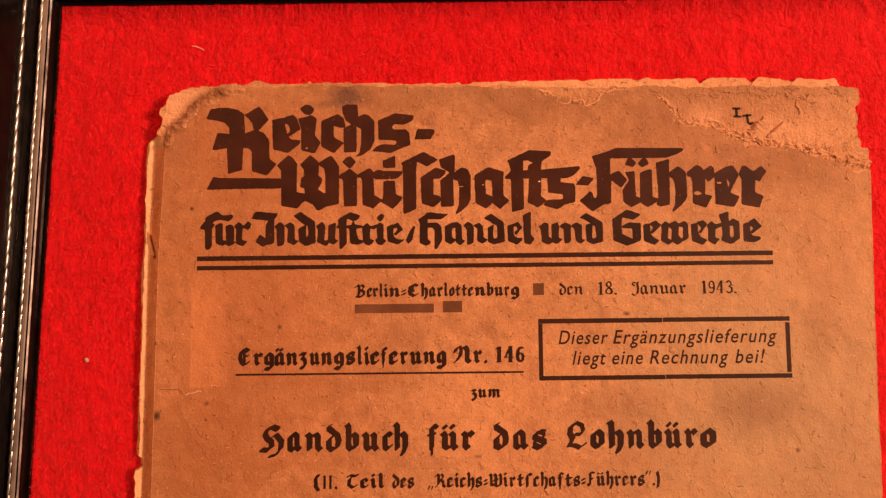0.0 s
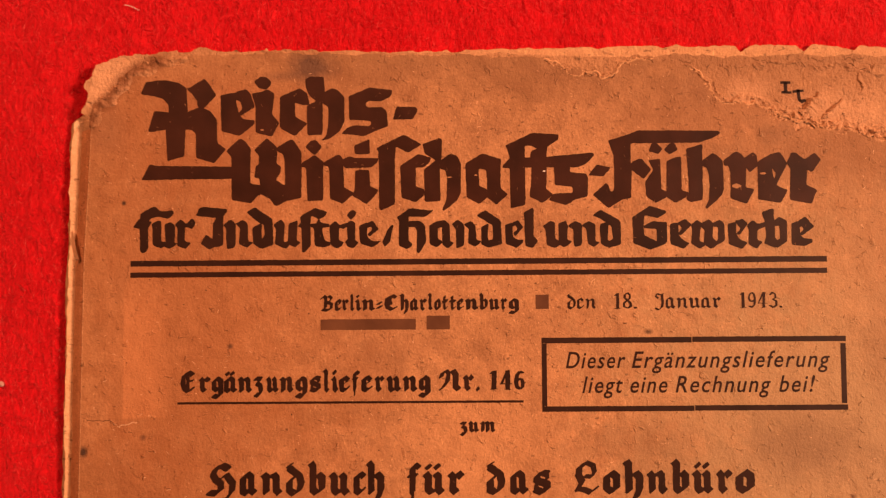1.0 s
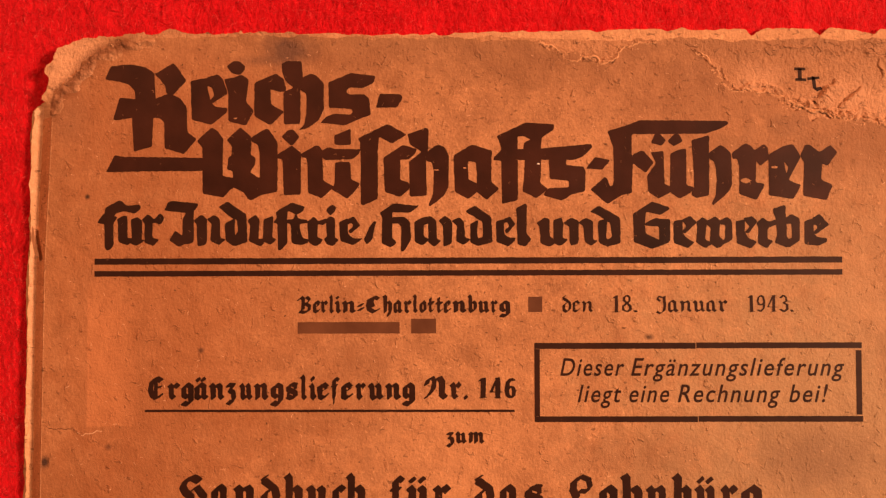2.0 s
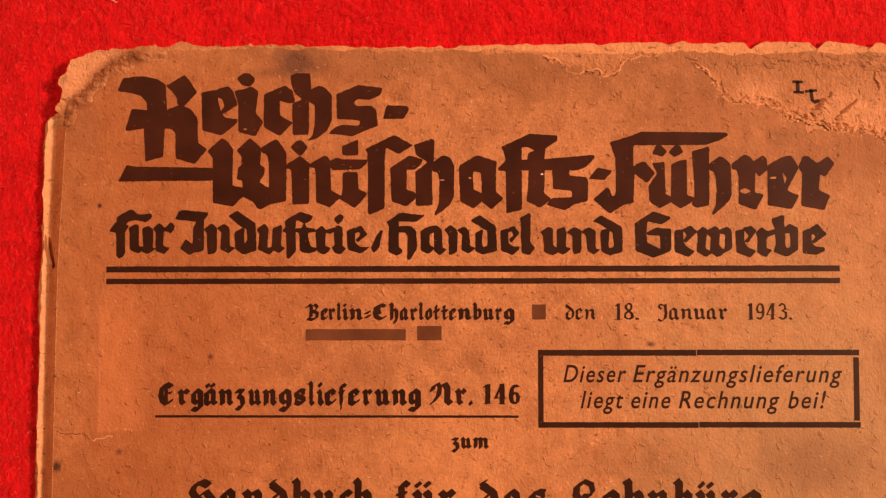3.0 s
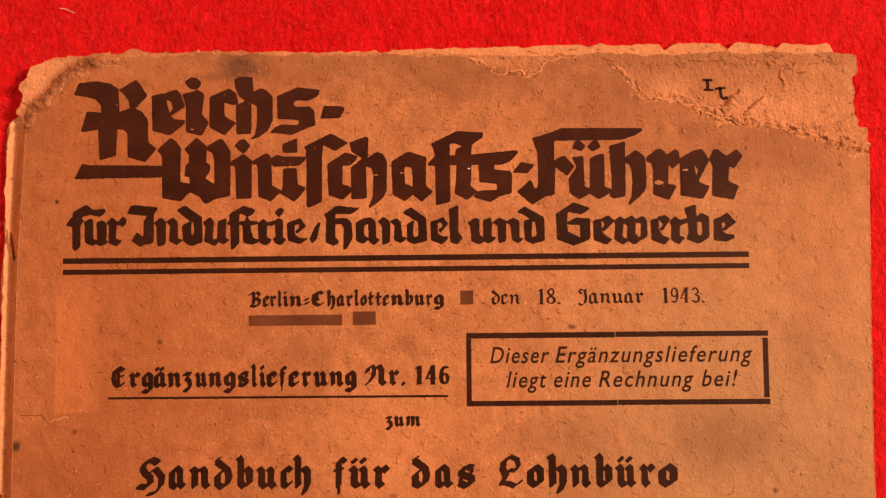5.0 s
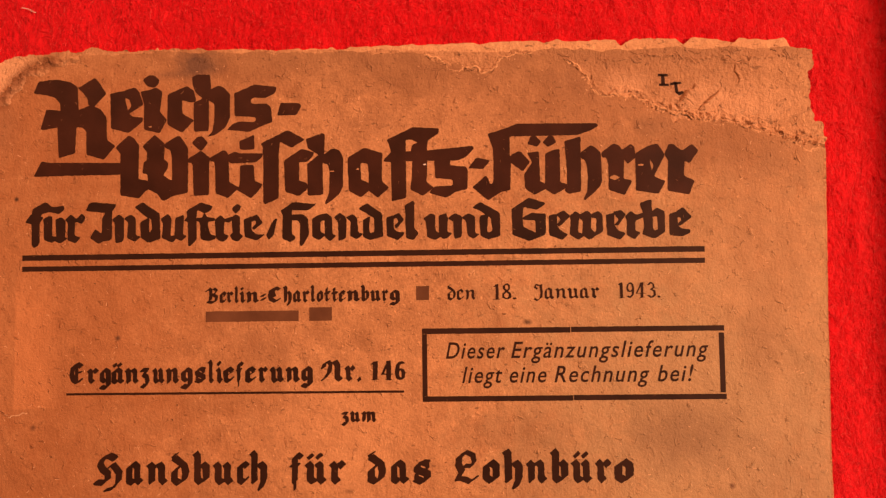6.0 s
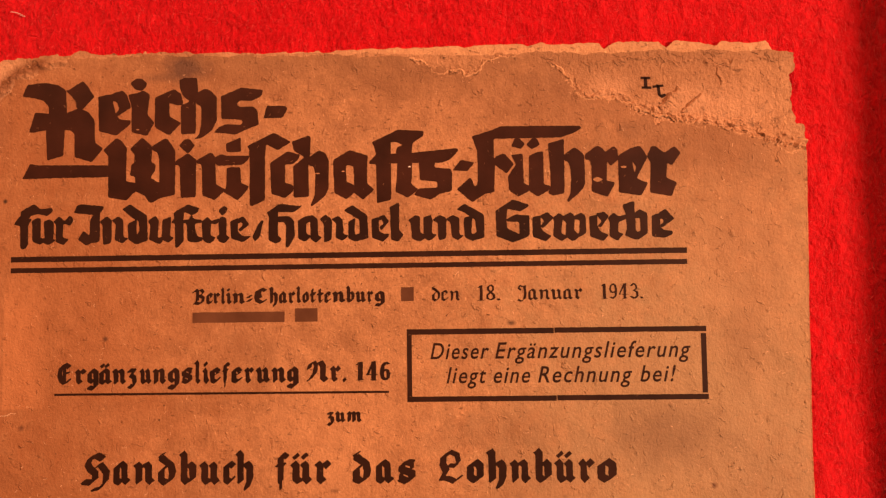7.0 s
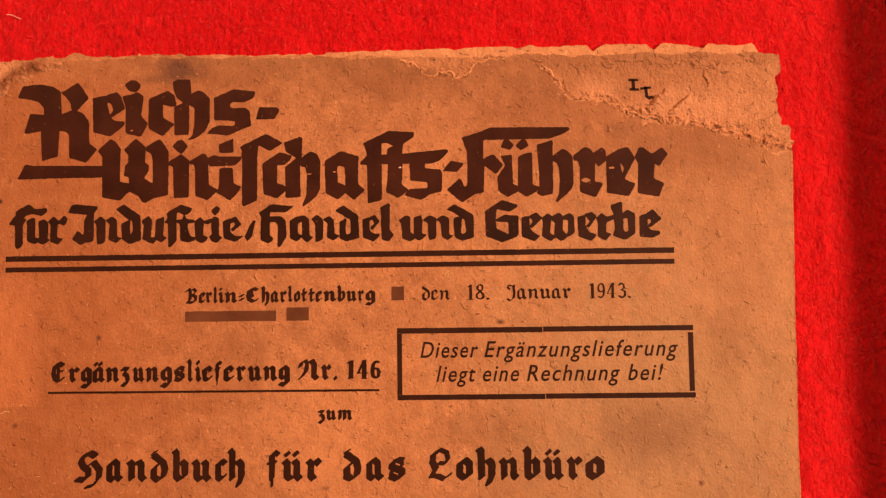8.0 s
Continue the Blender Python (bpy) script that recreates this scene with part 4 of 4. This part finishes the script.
# the outer rim of the back sheet curls towards the room and catches the light, helped by a brighter colour
def curled_rim():
    bm = bmesh.new()
    rows = []
    for x, z in ragged(b_left, 0.6, 0.03, rng):
        x += 0.5
        out = max(0.2, -9.6 - x)
        lift = 0.28 + 0.10 * noise.noise((0.3, z * 0.15, 2))
        rows.append([bm.verts.new((px * MM, y * MM, z * MM)) for px, y in ((-9.6, 1.83), (-9.6 - out * 0.5, 1.83 - lift * out * 0.4), (x, 1.83 - lift * out), (x + 0.02, 1.98 - lift * out), (-9.7, 2.0))])
    for r, q in zip(rows, rows[1:]):
        for k in range(4):
            bm.faces.new((r[k], r[k + 1], q[k + 1], q[k]))
    bmesh.ops.recalc_face_normals(bm, faces=bm.faces)
    return bm


part("curled_rim", curled_rim(), RIM, booklet, "curled rim of the back sheet, lit tone in its colour")
inset_line = ragged([(-10.7, FOOT), (-10.2, -20), (-9.6, 23.5), (-4, 31), (4, 34.5), (60, 36.0), (131.5, 35.9), (133, 20), (132.6, FOOT)], 0.8, 0.04, rng)
part("back_sheet", slab(inset_line, 2.12, 2.62), BACK, booklet, "pale paper back sheet")


# the fold on the left, where the front sheet bends back to the spine
def spine_fold():
    bm = bmesh.new()
    rows = []
    z = FOOT
    while z < 24.0:
        x = float(np.interp(z, [FOOT, -70, -28, 0, 18, 23.2], [-9.4, -8.7, -8.2, -7.9, -7.1, -6.9]))
        wide = 2.8 + 0.2 * noise.noise((0, z * 0.12, 5))
        row = []
        for k in range(7):
            w = k / 6
            row.append(bm.verts.new(((x + 0.06 - wide * (w ** 0.85)) * MM, (0.0 + 1.80 * w ** 1.15 - 0.05 * noise.noise((w * 3, z * 0.5, 8))) * MM, z * MM)))
        rows.append(row)
        z += 1.0
    for r, q in zip(rows, rows[1:]):
        for k in range(6):
            bm.faces.new((r[k], r[k + 1], q[k + 1], q[k]))
    bmesh.ops.recalc_face_normals(bm, faces=bm.faces)
    return facing(bm)


part("spine_fold", spine_fold(), SPINE, front, "reddish brown folded spine edge of the front sheet", smooth=True)


# a small torn flap curls out of the fold
bm = bmesh.new()
flap = [[bm.verts.new((x * MM, y * MM, z * MM)) for x, y, z in row] for row in
        (((-11.0, 1.25, 5.6), (-10.5, 0.9, 5.9)), ((-10.8, 1.0, 3.6), (-9.7, 0.25, 3.9)), ((-10.2, 0.7, 1.9), (-9.0, -0.15, 2.1)), ((-9.4, 0.25, 0.5), (-8.6, -0.2, 0.9)))]
for r, q in zip(flap, flap[1:]):
    bm.faces.new((r[0], r[1], q[1], q[0]))
part("paper_curl", facing(bm), RIM, front, "small curled flap of torn paper in the lit rim colour", smooth=True)


# both long edges are rubbed pale
def worn_edge(heights, places, top, way, deep):
    bm = bmesh.new()
    rows = []
    z = FOOT
    while z < top:
        x = float(np.interp(z, heights, places))
        half = max(0.025, 0.11 + 0.09 * noise.noise((3, z * 0.5, 7 + way)) + 0.05 * noise.noise((9, z * 2.1, 1)))
        rows.append([bm.verts.new(((x - way * dx) * MM, y * MM, z * MM)) for dx, y in ((-half, -0.006), (0.0, -0.03), (half, deep))])
        z += 0.35
    for r, q in zip(rows, rows[1:]):
        for k in range(2):
            bm.faces.new((r[k], r[k + 1], q[k + 1], q[k]))
    return facing(bm)


part("worn_edge", worn_edge([FOOT, -70, -28, 0, 18, 23.2], [-9.4, -8.7, -8.2, -7.9, -7.1, -6.9], 23.4, 1, 0.07), CORE, front, "pale rubbed line along the fold")
part("worn_edge", worn_edge([FOOT, -70, -34, 0, 16.9], [136.0, 136.3, 136.6, 137.3, 137.4], 16.6, -1, 0.16), CORE, front, "pale rubbed outer edge")


# rough torn paper: a lumpy ridge of fibres along a tear, and small curled flakes
def torn_ridge(path, wide, tall, seed, way=1, base=0.185, grit=1.0):
    line = [Vector(p) for p in ragged(path, 0.25, 0.10, rng)]
    bm = bmesh.new()
    rows = []
    for k, p in enumerate(line):
        along = (line[min(k + 1, len(line) - 1)] - line[max(k - 1, 0)]).normalized()
        side = Vector((-along.y, along.x))
        spread = wide * (0.65 + 0.6 * noise.noise((k * 0.06, seed, 1)))
        row = []
        for j in range(13):
            w = j / 12
            q = p + side * way * (w * spread - 0.25)
            lump = max(0.0, 0.5 + noise.noise((q.x * 1.1, q.y * 1.1, seed)) * 0.9 + noise.noise((q.x * 3.1, q.y * 3.1, seed)) * 0.55 * grit)
            high = tall * lump * math.sin(math.pi * min(1.0, 0.12 + w * 0.88)) ** 0.8
            row.append(bm.verts.new((q.x * MM, (base - high) * MM, q.y * MM)))
        rows.append(row)
    for r, q in zip(rows, rows[1:]):
        for j in range(12):
            bm.faces.new((r[j], r[j + 1], q[j + 1], q[j]))
    bmesh.ops.recalc_face_normals(bm, faces=bm.faces)
    part("torn_edge", facing(bm), CORE, front, "rough lumpy torn paper edge")


torn_ridge(SKIN_L, 2.5, 0.34, 3, -1, 0.02, 0.4)
torn_ridge(SKIN_L[1:7], 0.9, 0.22, 21)
torn_ridge(SKIN_R[1:4], 1.2, 0.30, 4)
torn_ridge(SKIN_R[3:7], 2.8, 0.40, 6, 1, 0.185, 1.0)
torn_ridge(SKIN_R[6:], 3.0, 0.46, 7, 1, 0.185, 1.0)
torn_ridge(SKIN_MID, 1.4, 0.28, 9)
torn_ridge([(100.0, 33.0), (108.0, 33.4), (120.0, 33.2), (132.0, 32.9)], 1.0, 0.22, 15)


def fold(path, wide, tall, seed):
    """A buckled fold of torn paper: steep on one side, sloping on the other."""
    line = [Vector(p) for p in ragged(path, 0.3, 0.12, rng)]
    bm = bmesh.new()
    rows = []
    for k, p in enumerate(line):
        along = (line[min(k + 1, len(line) - 1)] - line[max(k - 1, 0)]).normalized()
        side = Vector((-along.y, along.x))
        grow = math.sin(math.pi * (0.12 + 0.76 * k / max(1, len(line) - 1)))
        row = []
        for far, high in ((0.16, 0.0), (0.05, 0.75), (-0.08, 1.0), (-0.3, 0.72), (-0.6, 0.35), (-1.0, 0.0)):
            q = p + side * (far * wide if far < 0 else far)
            h = tall * grow * high * (1 + 0.5 * noise.noise((q.x * 1.6, q.y * 1.6, seed)))
            row.append(bm.verts.new((q.x * MM, (0.175 - h) * MM, q.y * MM)))
        rows.append(row)
    for r, q in zip(rows, rows[1:]):
        for j in range(5):
            bm.faces.new((r[j], r[j + 1], q[j + 1], q[j]))
    bmesh.ops.recalc_face_normals(bm, faces=bm.faces)
    part("torn_fold", facing(bm), CORE, front, "buckled fold of torn paper")


fold([(113.0, 24.9), (114.5, 26.1), (116.4, 28.3)], 2.6, 0.60, 12)
fold([(117.0, 23.8), (118.9, 25.7), (120.8, 27.2)], 1.8, 0.42, 14)
fold([(113.3, 34.4), (114.0, 33.5), (117.0, 31.7)], 0.9, 0.22, 15)
fold([(120.9, 33.4), (123.2, 32.0)], 0.9, 0.24, 16)
fold([(123.2, 32.0), (128.1, 33.0)], 1.0, 0.26, 17)
fold([(123.7, 28.1), (123.2, 32.0)], 0.8, 0.20, 18)


def tear_rim(path, wide, seed):
    """The thin lip of the printed layer where it tore; its pale colour paints the lit edge."""
    line = [Vector(p) for p in ragged(path, 0.3, 0.14, rng)]
    bm = bmesh.new()
    rows = []
    for k, p in enumerate(line):
        along = (line[min(k + 1, len(line) - 1)] - line[max(k - 1, 0)]).normalized()
        side = Vector((-along.y, along.x))
        w = wide * max(0.15, 0.6 + noise.noise((k * 0.3, seed, 2)))
        lift = 0.10 * max(0.1, 0.5 + noise.noise((k * 0.2, seed, 6)))
        rows.append([bm.verts.new(((p + side * far).x * MM, y * MM, (p + side * far).y * MM)) for far, y in ((0.35, 0.17), (0.1, -0.02 - lift), (-w, -0.006))])
    for r, q in zip(rows, rows[1:]):
        for j in range(2):
            bm.faces.new((r[j], r[j + 1], q[j + 1], q[j]))
    part("torn_lip", facing(bm), BACK, front, "thin lip of the torn printed layer, painted bright as lit")


tear_rim(SKIN_R[1:], 0.2, 3)
tear_rim(SKIN_MID, 0.15, 5)


def flakes(line, count, spread, size, name, label):
    bm = bmesh.new()
    for k in range(count):
        i = rng.randrange(len(line) - 1)
        x, z = line[i][0] + rng.gauss(0, spread), line[i][1] + abs(rng.gauss(0, spread)) * 1.2
        r, turn, tip = rng.uniform(*size), rng.uniform(0, 6.28), rng.uniform(0.02, 0.14)
        pts = []
        for j in range(7):
            w = turn + j / 7 * 6.283
            s = r * rng.uniform(0.45, 1.1) * (1.5 if j in (0, 3) else 0.8)
            pts.append((x + math.cos(w) * s, 0.02 - tip * max(0.0, math.cos(w - turn)), z + math.sin(w) * s))
        mid = bm.verts.new((x * MM, (0.0 - tip * 0.35) * MM, z * MM))
        ring = [bm.verts.new([c * MM for c in p]) for p in pts]
        for j in range(7):
            bm.faces.new((mid, ring[j], ring[(j + 1) % 7]))
    facing(bm)
    ob = part(name, bm, BACK, front, label)
    tagged(ob, kind="stuff")


flakes(ragged(SKIN_L, 0.4, 0.15, rng), 6, 0.4, (0.08, 0.22), "torn_fibre", "pale curled paper flakes")
flakes(ragged(SKIN_R[2:], 0.4, 0.15, rng), 70, 0.4, (0.10, 0.35), "torn_fibre", "pale curled paper flakes")
flakes(ragged(SKIN_MID, 0.4, 0.15, rng), 16, 0.25, (0.08, 0.25), "torn_fibre", "pale curled paper flakes")

# ---- print ----
def printed(name, bm, label):
    return part(name, facing(bm), INK, front, label)


cut_line(LINE_1, 18.0, HEADING_INK)
cut_line(LINE_2, 10.0, HEADING_INK)
cut_line(LINE_3, 2.5, INK)

for z0, z1 in ((-0.42, 0.55), (-2.3, -1.42)):
    bm = bmesh.new()
    bar(bm, 0, 117.0, z0, z1)
    printed("printed_rule", bm, "thick black printed rule")

# date line; the sender's street and district stay plain bars
spaced("Berlin=", "32.0,34.2 34.5,35.7 35.7,36.9 37.0,37.8 37.9,38.9 39.0,41.3 41.4,42.6", -8.1, 1.9, 1.7)
spaced("Charlottenburg", "42.8,45.2 45.4,46.9 47.1,48.6 48.7,50.0 50.1,51.0 51.2,52.3 52.4,53.6 53.7,54.9 55.0,56.2 56.3,58.6 58.7,60.2 60.3,62.2 62.3,63.5 63.6,65.4", -8.1, 1.9, 1.7)
for x0, x1, z0, z1 in ((68.2, 70.4, -8.0, -5.6), (32.1, 48.1, -11.3, -9.5), (49.9, 53.8, -11.3, -9.0)):
    bm = bmesh.new()
    bar(bm, x0, x1, z0, z1)
    part("address_bar", facing(bm), THIN_INK, front, "thin faded bar of the printed address")
word("den", 73.5, 78.3, -8.1, 1.9, 1.15)
word("18.", 81.3, 85.3, -8.1, 2.0, 1.15, 0.6, 8.0)
word("Januar", 88.1, 99.2, -8.1, 1.9, 1.15)
word("1943.", 102.3, 109.5, -8.1, 2.0, 1.15, 0.6, 8.0)

spaced("Ergänzung𝐬lieferung", "8.6,11.1 11.6,13.7 13.7,15.8 15.9,18.2 18.2,20.7 20.8,22.5 22.9,25.1 25.2,27.6 27.8,29.9 30.2,32.2 32.5,33.6 33.9,35.1 35.2,37.1 37.3,38.7 38.9,40.9 41.1,42.9 43.1,45.6 45.8,48.3 48.4,50.5", -21.6, 2.55, 1.8)
spaced("Nr", "51.8,55.7 55.9,57.8", -21.5, 2.55, 1.8)
word(".", 58.0, 58.8, -21.5, 2.55, 1.8)
word("146", 60.4, 66.3, -21.4, 2.35, 1.6, 0.6, 8.0)
bm = bmesh.new()
bar(bm, 8.1, 66.0, -23.55, -23.15)
printed("underline", bm, "thin black underline")
word("zum", 55.3, 61.3, -28.4, 1.75, 1.9, 0.3)

bm = bmesh.new()
for x0, x1, z0, z1 in ((69.1, 94.15, -13.75, -12.8), (94.25, 119.8, -13.68, -12.78), (69.1, 94.4, -25.1, -24.2), (94.5, 119.85, -25.05, -24.15), (69.1, 69.95, -24.2, -13.75), (118.85, 119.75, -23.95, -14.0)):
    bar(bm, x0, x1, z0, z1)
printed("printed_box", bm, "black printed box outline")
bm = bmesh.new()
for text, x0, x1 in (("Dieser", 73.1, 83.1), ("Ergänzungslieferung", 84.1, 117.1)):
    roman(bm, text, x0, x1, -17.9, 2.75, 0.26, 0.010)
for text, x0, x1 in (("liegt", 75.8, 82.6), ("eine", 83.8, 90.0), ("Rechnung", 91.3, 107.2), ("bei!", 108.5, 114.5)):
    roman(bm, text, x0, x1, -22.0, 2.75, 0.26, 0.010)
printed("notice", bm, "slanted printed notice inside the box")

for text, ends in (("𝐇andbuch", "12.9,18.0 18.6,21.6 22.0,25.8 26.3,29.4 29.9,32.9 33.4,37.0 37.6,39.8 39.6,42.7"),
                   ("für", "46.5,48.9 49.0,52.8 53.1,56.1"), ("da𝐬", "59.7,62.8 63.6,66.7 67.3,70.4"),
                   ("Lohnbüro", "74.2,78.4 79.0,81.9 82.3,85.7 86.2,89.8 90.2,93.3 93.7,97.3 97.7,100.5 100.9,104.1")):
    spaced(text, ends, -38.6, 3.7, 1.75)
word("(", 23.9, 25.2, -45.9, 2.1, 1.0)
bm = bmesh.new()
roman(bm, "II.", 25.8, 28.6, -45.9, 2.6, 0.0, 0.02)
for text, x0, x1 in (("Teil", 30.3, 37.9), ("de𝐬", 39.5, 43.9), ("„𝐑eich𝐬=Wirtſchaft𝐬=𝐅ührer𝐬“.)", 46.5, 92.6)):
    word(text, x0, x1, -45.9, 2.0, 1.65, 0.35)
printed("subtitle_line", bm, "small bold blackletter line")

# faded marks on the torn corner
bm = bmesh.new()
for quad in (((110.65, 28.3), (111.25, 28.3), (111.2, 30.0), (110.6, 30.0)), ((110.05, 29.75), (111.75, 29.7), (111.75, 30.15), (110.1, 30.2)),
             ((110.2, 28.1), (111.9, 28.0), (111.9, 28.45), (110.25, 28.5)), ((112.95, 26.9), (113.5, 26.75), (113.3, 28.7), (112.75, 28.8)),
             ((112.1, 28.15), (114.0, 28.35), (113.95, 28.75), (112.1, 28.6)), ((112.95, 26.9), (113.6, 26.35), (114.4, 26.75), (114.2, 27.15))):
    bm.faces.new([bm.verts.new((x * MM, 0.13 * MM, z * MM)) for x, z in quad])
printed("ink_mark", bm, "small dark remains of print on the torn corner")

# fine fibres pressed into the paper, and a torn crease near the left edge
DARK_FIBRE = fibre_material("dark_paper_fibre", (0.10, 0.045, 0.025), (0.26, 0.12, 0.055))
PALE_FIBRE = fibre_material("pale_paper_fibre", (0.66, 0.38, 0.21), (0.80, 0.52, 0.32))


def paper_fibres(name, count, mat, long, wide, label, xs=(-6.5, 136), zs=(-70, 34), y=-0.004):
    co, faces = [], []
    for k in range(count):
        x, z = rng.uniform(*xs), rng.uniform(*zs)
        if z > 24 and x > 98 or z > 26 and x < 0:
            continue
        turn, bend, length, w = rng.uniform(0, 6.28), rng.gauss(0, 0.8), rng.uniform(*long), rng.uniform(*wide) / 2
        first = len(co)
        for s in range(3):
            nx, nz = -math.sin(turn) * w, math.cos(turn) * w
            for sign in (1, -1):
                co.append(((x + nx * sign) * MM, (y - 0.0004 * (k % 17)) * MM, (z + nz * sign) * MM))
            x, z, turn = x + math.cos(turn) * length / 2, z + math.sin(turn) * length / 2, turn + bend
        faces += [(first, first + 1, first + 3, first + 2), (first + 2, first + 3, first + 5, first + 4)]
    me = bpy.data.meshes.new(name)
    me.from_pydata(co, [], faces)
    me.materials.append(mat)
    ob = new(name, me)
    ob.parent = front
    tagged(ob, label, kind="stuff")


paper_fibres("paper_fibre", 420, DARK_FIBRE, (0.08, 0.30), (0.04, 0.09), "fine dark fibres in the paper")
SPOT = fibre_material("foxing_spot", (0.12, 0.055, 0.028), (0.26, 0.13, 0.062))
rng = random.Random(79)
paper_fibres("foxing_spot", 190, SPOT, (0.10, 0.40), (0.10, 0.30), "small brown age spots in the paper")
FLECK = fibre_material("worn_ink_fleck", (0.12, 0.05, 0.024), (0.42, 0.21, 0.10))
rng = random.Random(77)
paper_fibres("ink_fleck", 300, FLECK, (0.10, 0.6), (0.02, 0.06), "small pale scratches in the worn black ink", (1, 117), (0, 32), -0.036)
rng = random.Random(78)
paper_fibres("paper_fibre", 1300, PALE_FIBRE, (0.15, 0.7), (0.03, 0.09), "fine pale fibres in the paper")


def chip(x, z, wide, high, mat):
    """A spot where the ink has flaked off the heading."""
    ring = [(x + math.cos(k * 0.5236) * wide * rng.uniform(0.7, 1.1), z + math.sin(k * 0.5236) * high * rng.uniform(0.7, 1.1)) for k in range(12)]
    bm = bmesh.new()
    bm.faces.new([bm.verts.new((px * MM, -0.045 * MM, pz * MM)) for px, pz in ring])
    part("ink_chip", facing(bm), mat, front, "bare spot in the flaked ink")


chip(102.2, 12.4, 0.8, 0.42, SKIN)
chip(106.7, 14.5, 0.55, 0.2, CORE)
chip(69.9, 15.2, 0.26, 0.14, LINT)
chip(22.2, 22.6, 0.3, 0.14, CORE)
chip(58.4, 14.6, 0.3, 0.12, CORE)
chip(53.9, 14.3, 0.5, 0.10, CORE)


def crease(path, wide, y, mat, name, label):
    line = ragged(path, 0.3, 0.14, rng)
    lower = [(x, z - wide * (0.4 + 0.6 * abs(math.sin(k * 1.7)))) for k, (x, z) in enumerate(line)]
    bm = bmesh.new()
    a = [bm.verts.new((x * MM, y * MM, z * MM)) for x, z in line]
    b = [bm.verts.new((x * MM, (y + 0.05) * MM, z * MM)) for x, z in lower]
    for k in range(len(line) - 1):
        bm.faces.new((a[k], a[k + 1], b[k + 1], b[k]))
    part(name, facing(bm), mat, front, label)


crease([(-7.6, -25.6), (-5.0, -26.0), (-2.4, -26.9)], 0.16, -0.06, DARK_FIBRE, "crease", "dark crack of a torn crease")
# flat brown strip paints the shade beside the torn layer
crease([(-6.9, 25.6), (-5.5, 28.2), (-2.9, 30.5), (-1.0, 32.8), (1.6, 34.3)], 0.5, 0.12, SPINE, "crease", "brown strip, painted shade along the torn corner")
crease([(113.2, 34.5), (114.0, 33.6), (117.0, 31.9)], 0.10, 0.12, DARK_FIBRE, "crease", "dark crack in the torn corner")
crease([(120.8, 33.6), (123.2, 32.2), (128.1, 33.2)], 0.14, 0.12, DARK_FIBRE, "crease", "dark crack in the torn corner")
# short flat dark strips paint the shaded pits below the top edge
for path in ([(105.6, 34.3), (106.6, 33.6), (107.7, 33.9)], [(115.4, 34.2), (116.4, 33.5), (117.6, 33.9)], [(121.0, 33.9), (122.6, 33.4)], [(129.2, 34.1), (130.3, 33.7)], [(93.0, 34.1), (95.2, 33.7)]):
    crease(path, 0.32, 0.12, DARK_FIBRE, "crease", "small dark strip, painted shade under the torn top edge")
crease([(-2.6, -26.4), (-0.5, -26.8), (1.4, -26.4)], 0.20, -0.07, PALE_FIBRE, "crease", "pale lifted edge of a torn crease")

# ---- lint and dust ----
lint = thing("lint", "short white lint thread on the red felt", "lint")
bm = bmesh.new()
for k in range(6):
    a, b = k / 6, (k + 1) / 6
    box((-2.7 + 2.7 * a, 2.02, 45.25 - 0.9 * a + 0.12 * math.sin(a * 5)), (-2.7 + 2.7 * b, 2.10, 45.325 - 0.9 * a + 0.12 * math.sin(a * 5)), bm)
part("thread", bm, LINT, lint, "short white thread")
dust = thing("dust_speck", "small pale grey dust speck on the red felt", "dust")
bm = bmesh.new()
bmesh.ops.create_icosphere(bm, subdivisions=2, radius=0.48 * MM)
for v in bm.verts:
    v.co *= 1 + 0.5 * noise.noise(v.co * 2500)
    v.co = Vector((v.co.x - 23.3 * MM, v.co.y * 0.5 + 2.15 * MM, v.co.z - 20.4 * MM))
part("speck", bm, fibre_material("grey_dust", (0.42, 0.22, 0.19), (0.48, 0.27, 0.23)), dust, smooth=True)
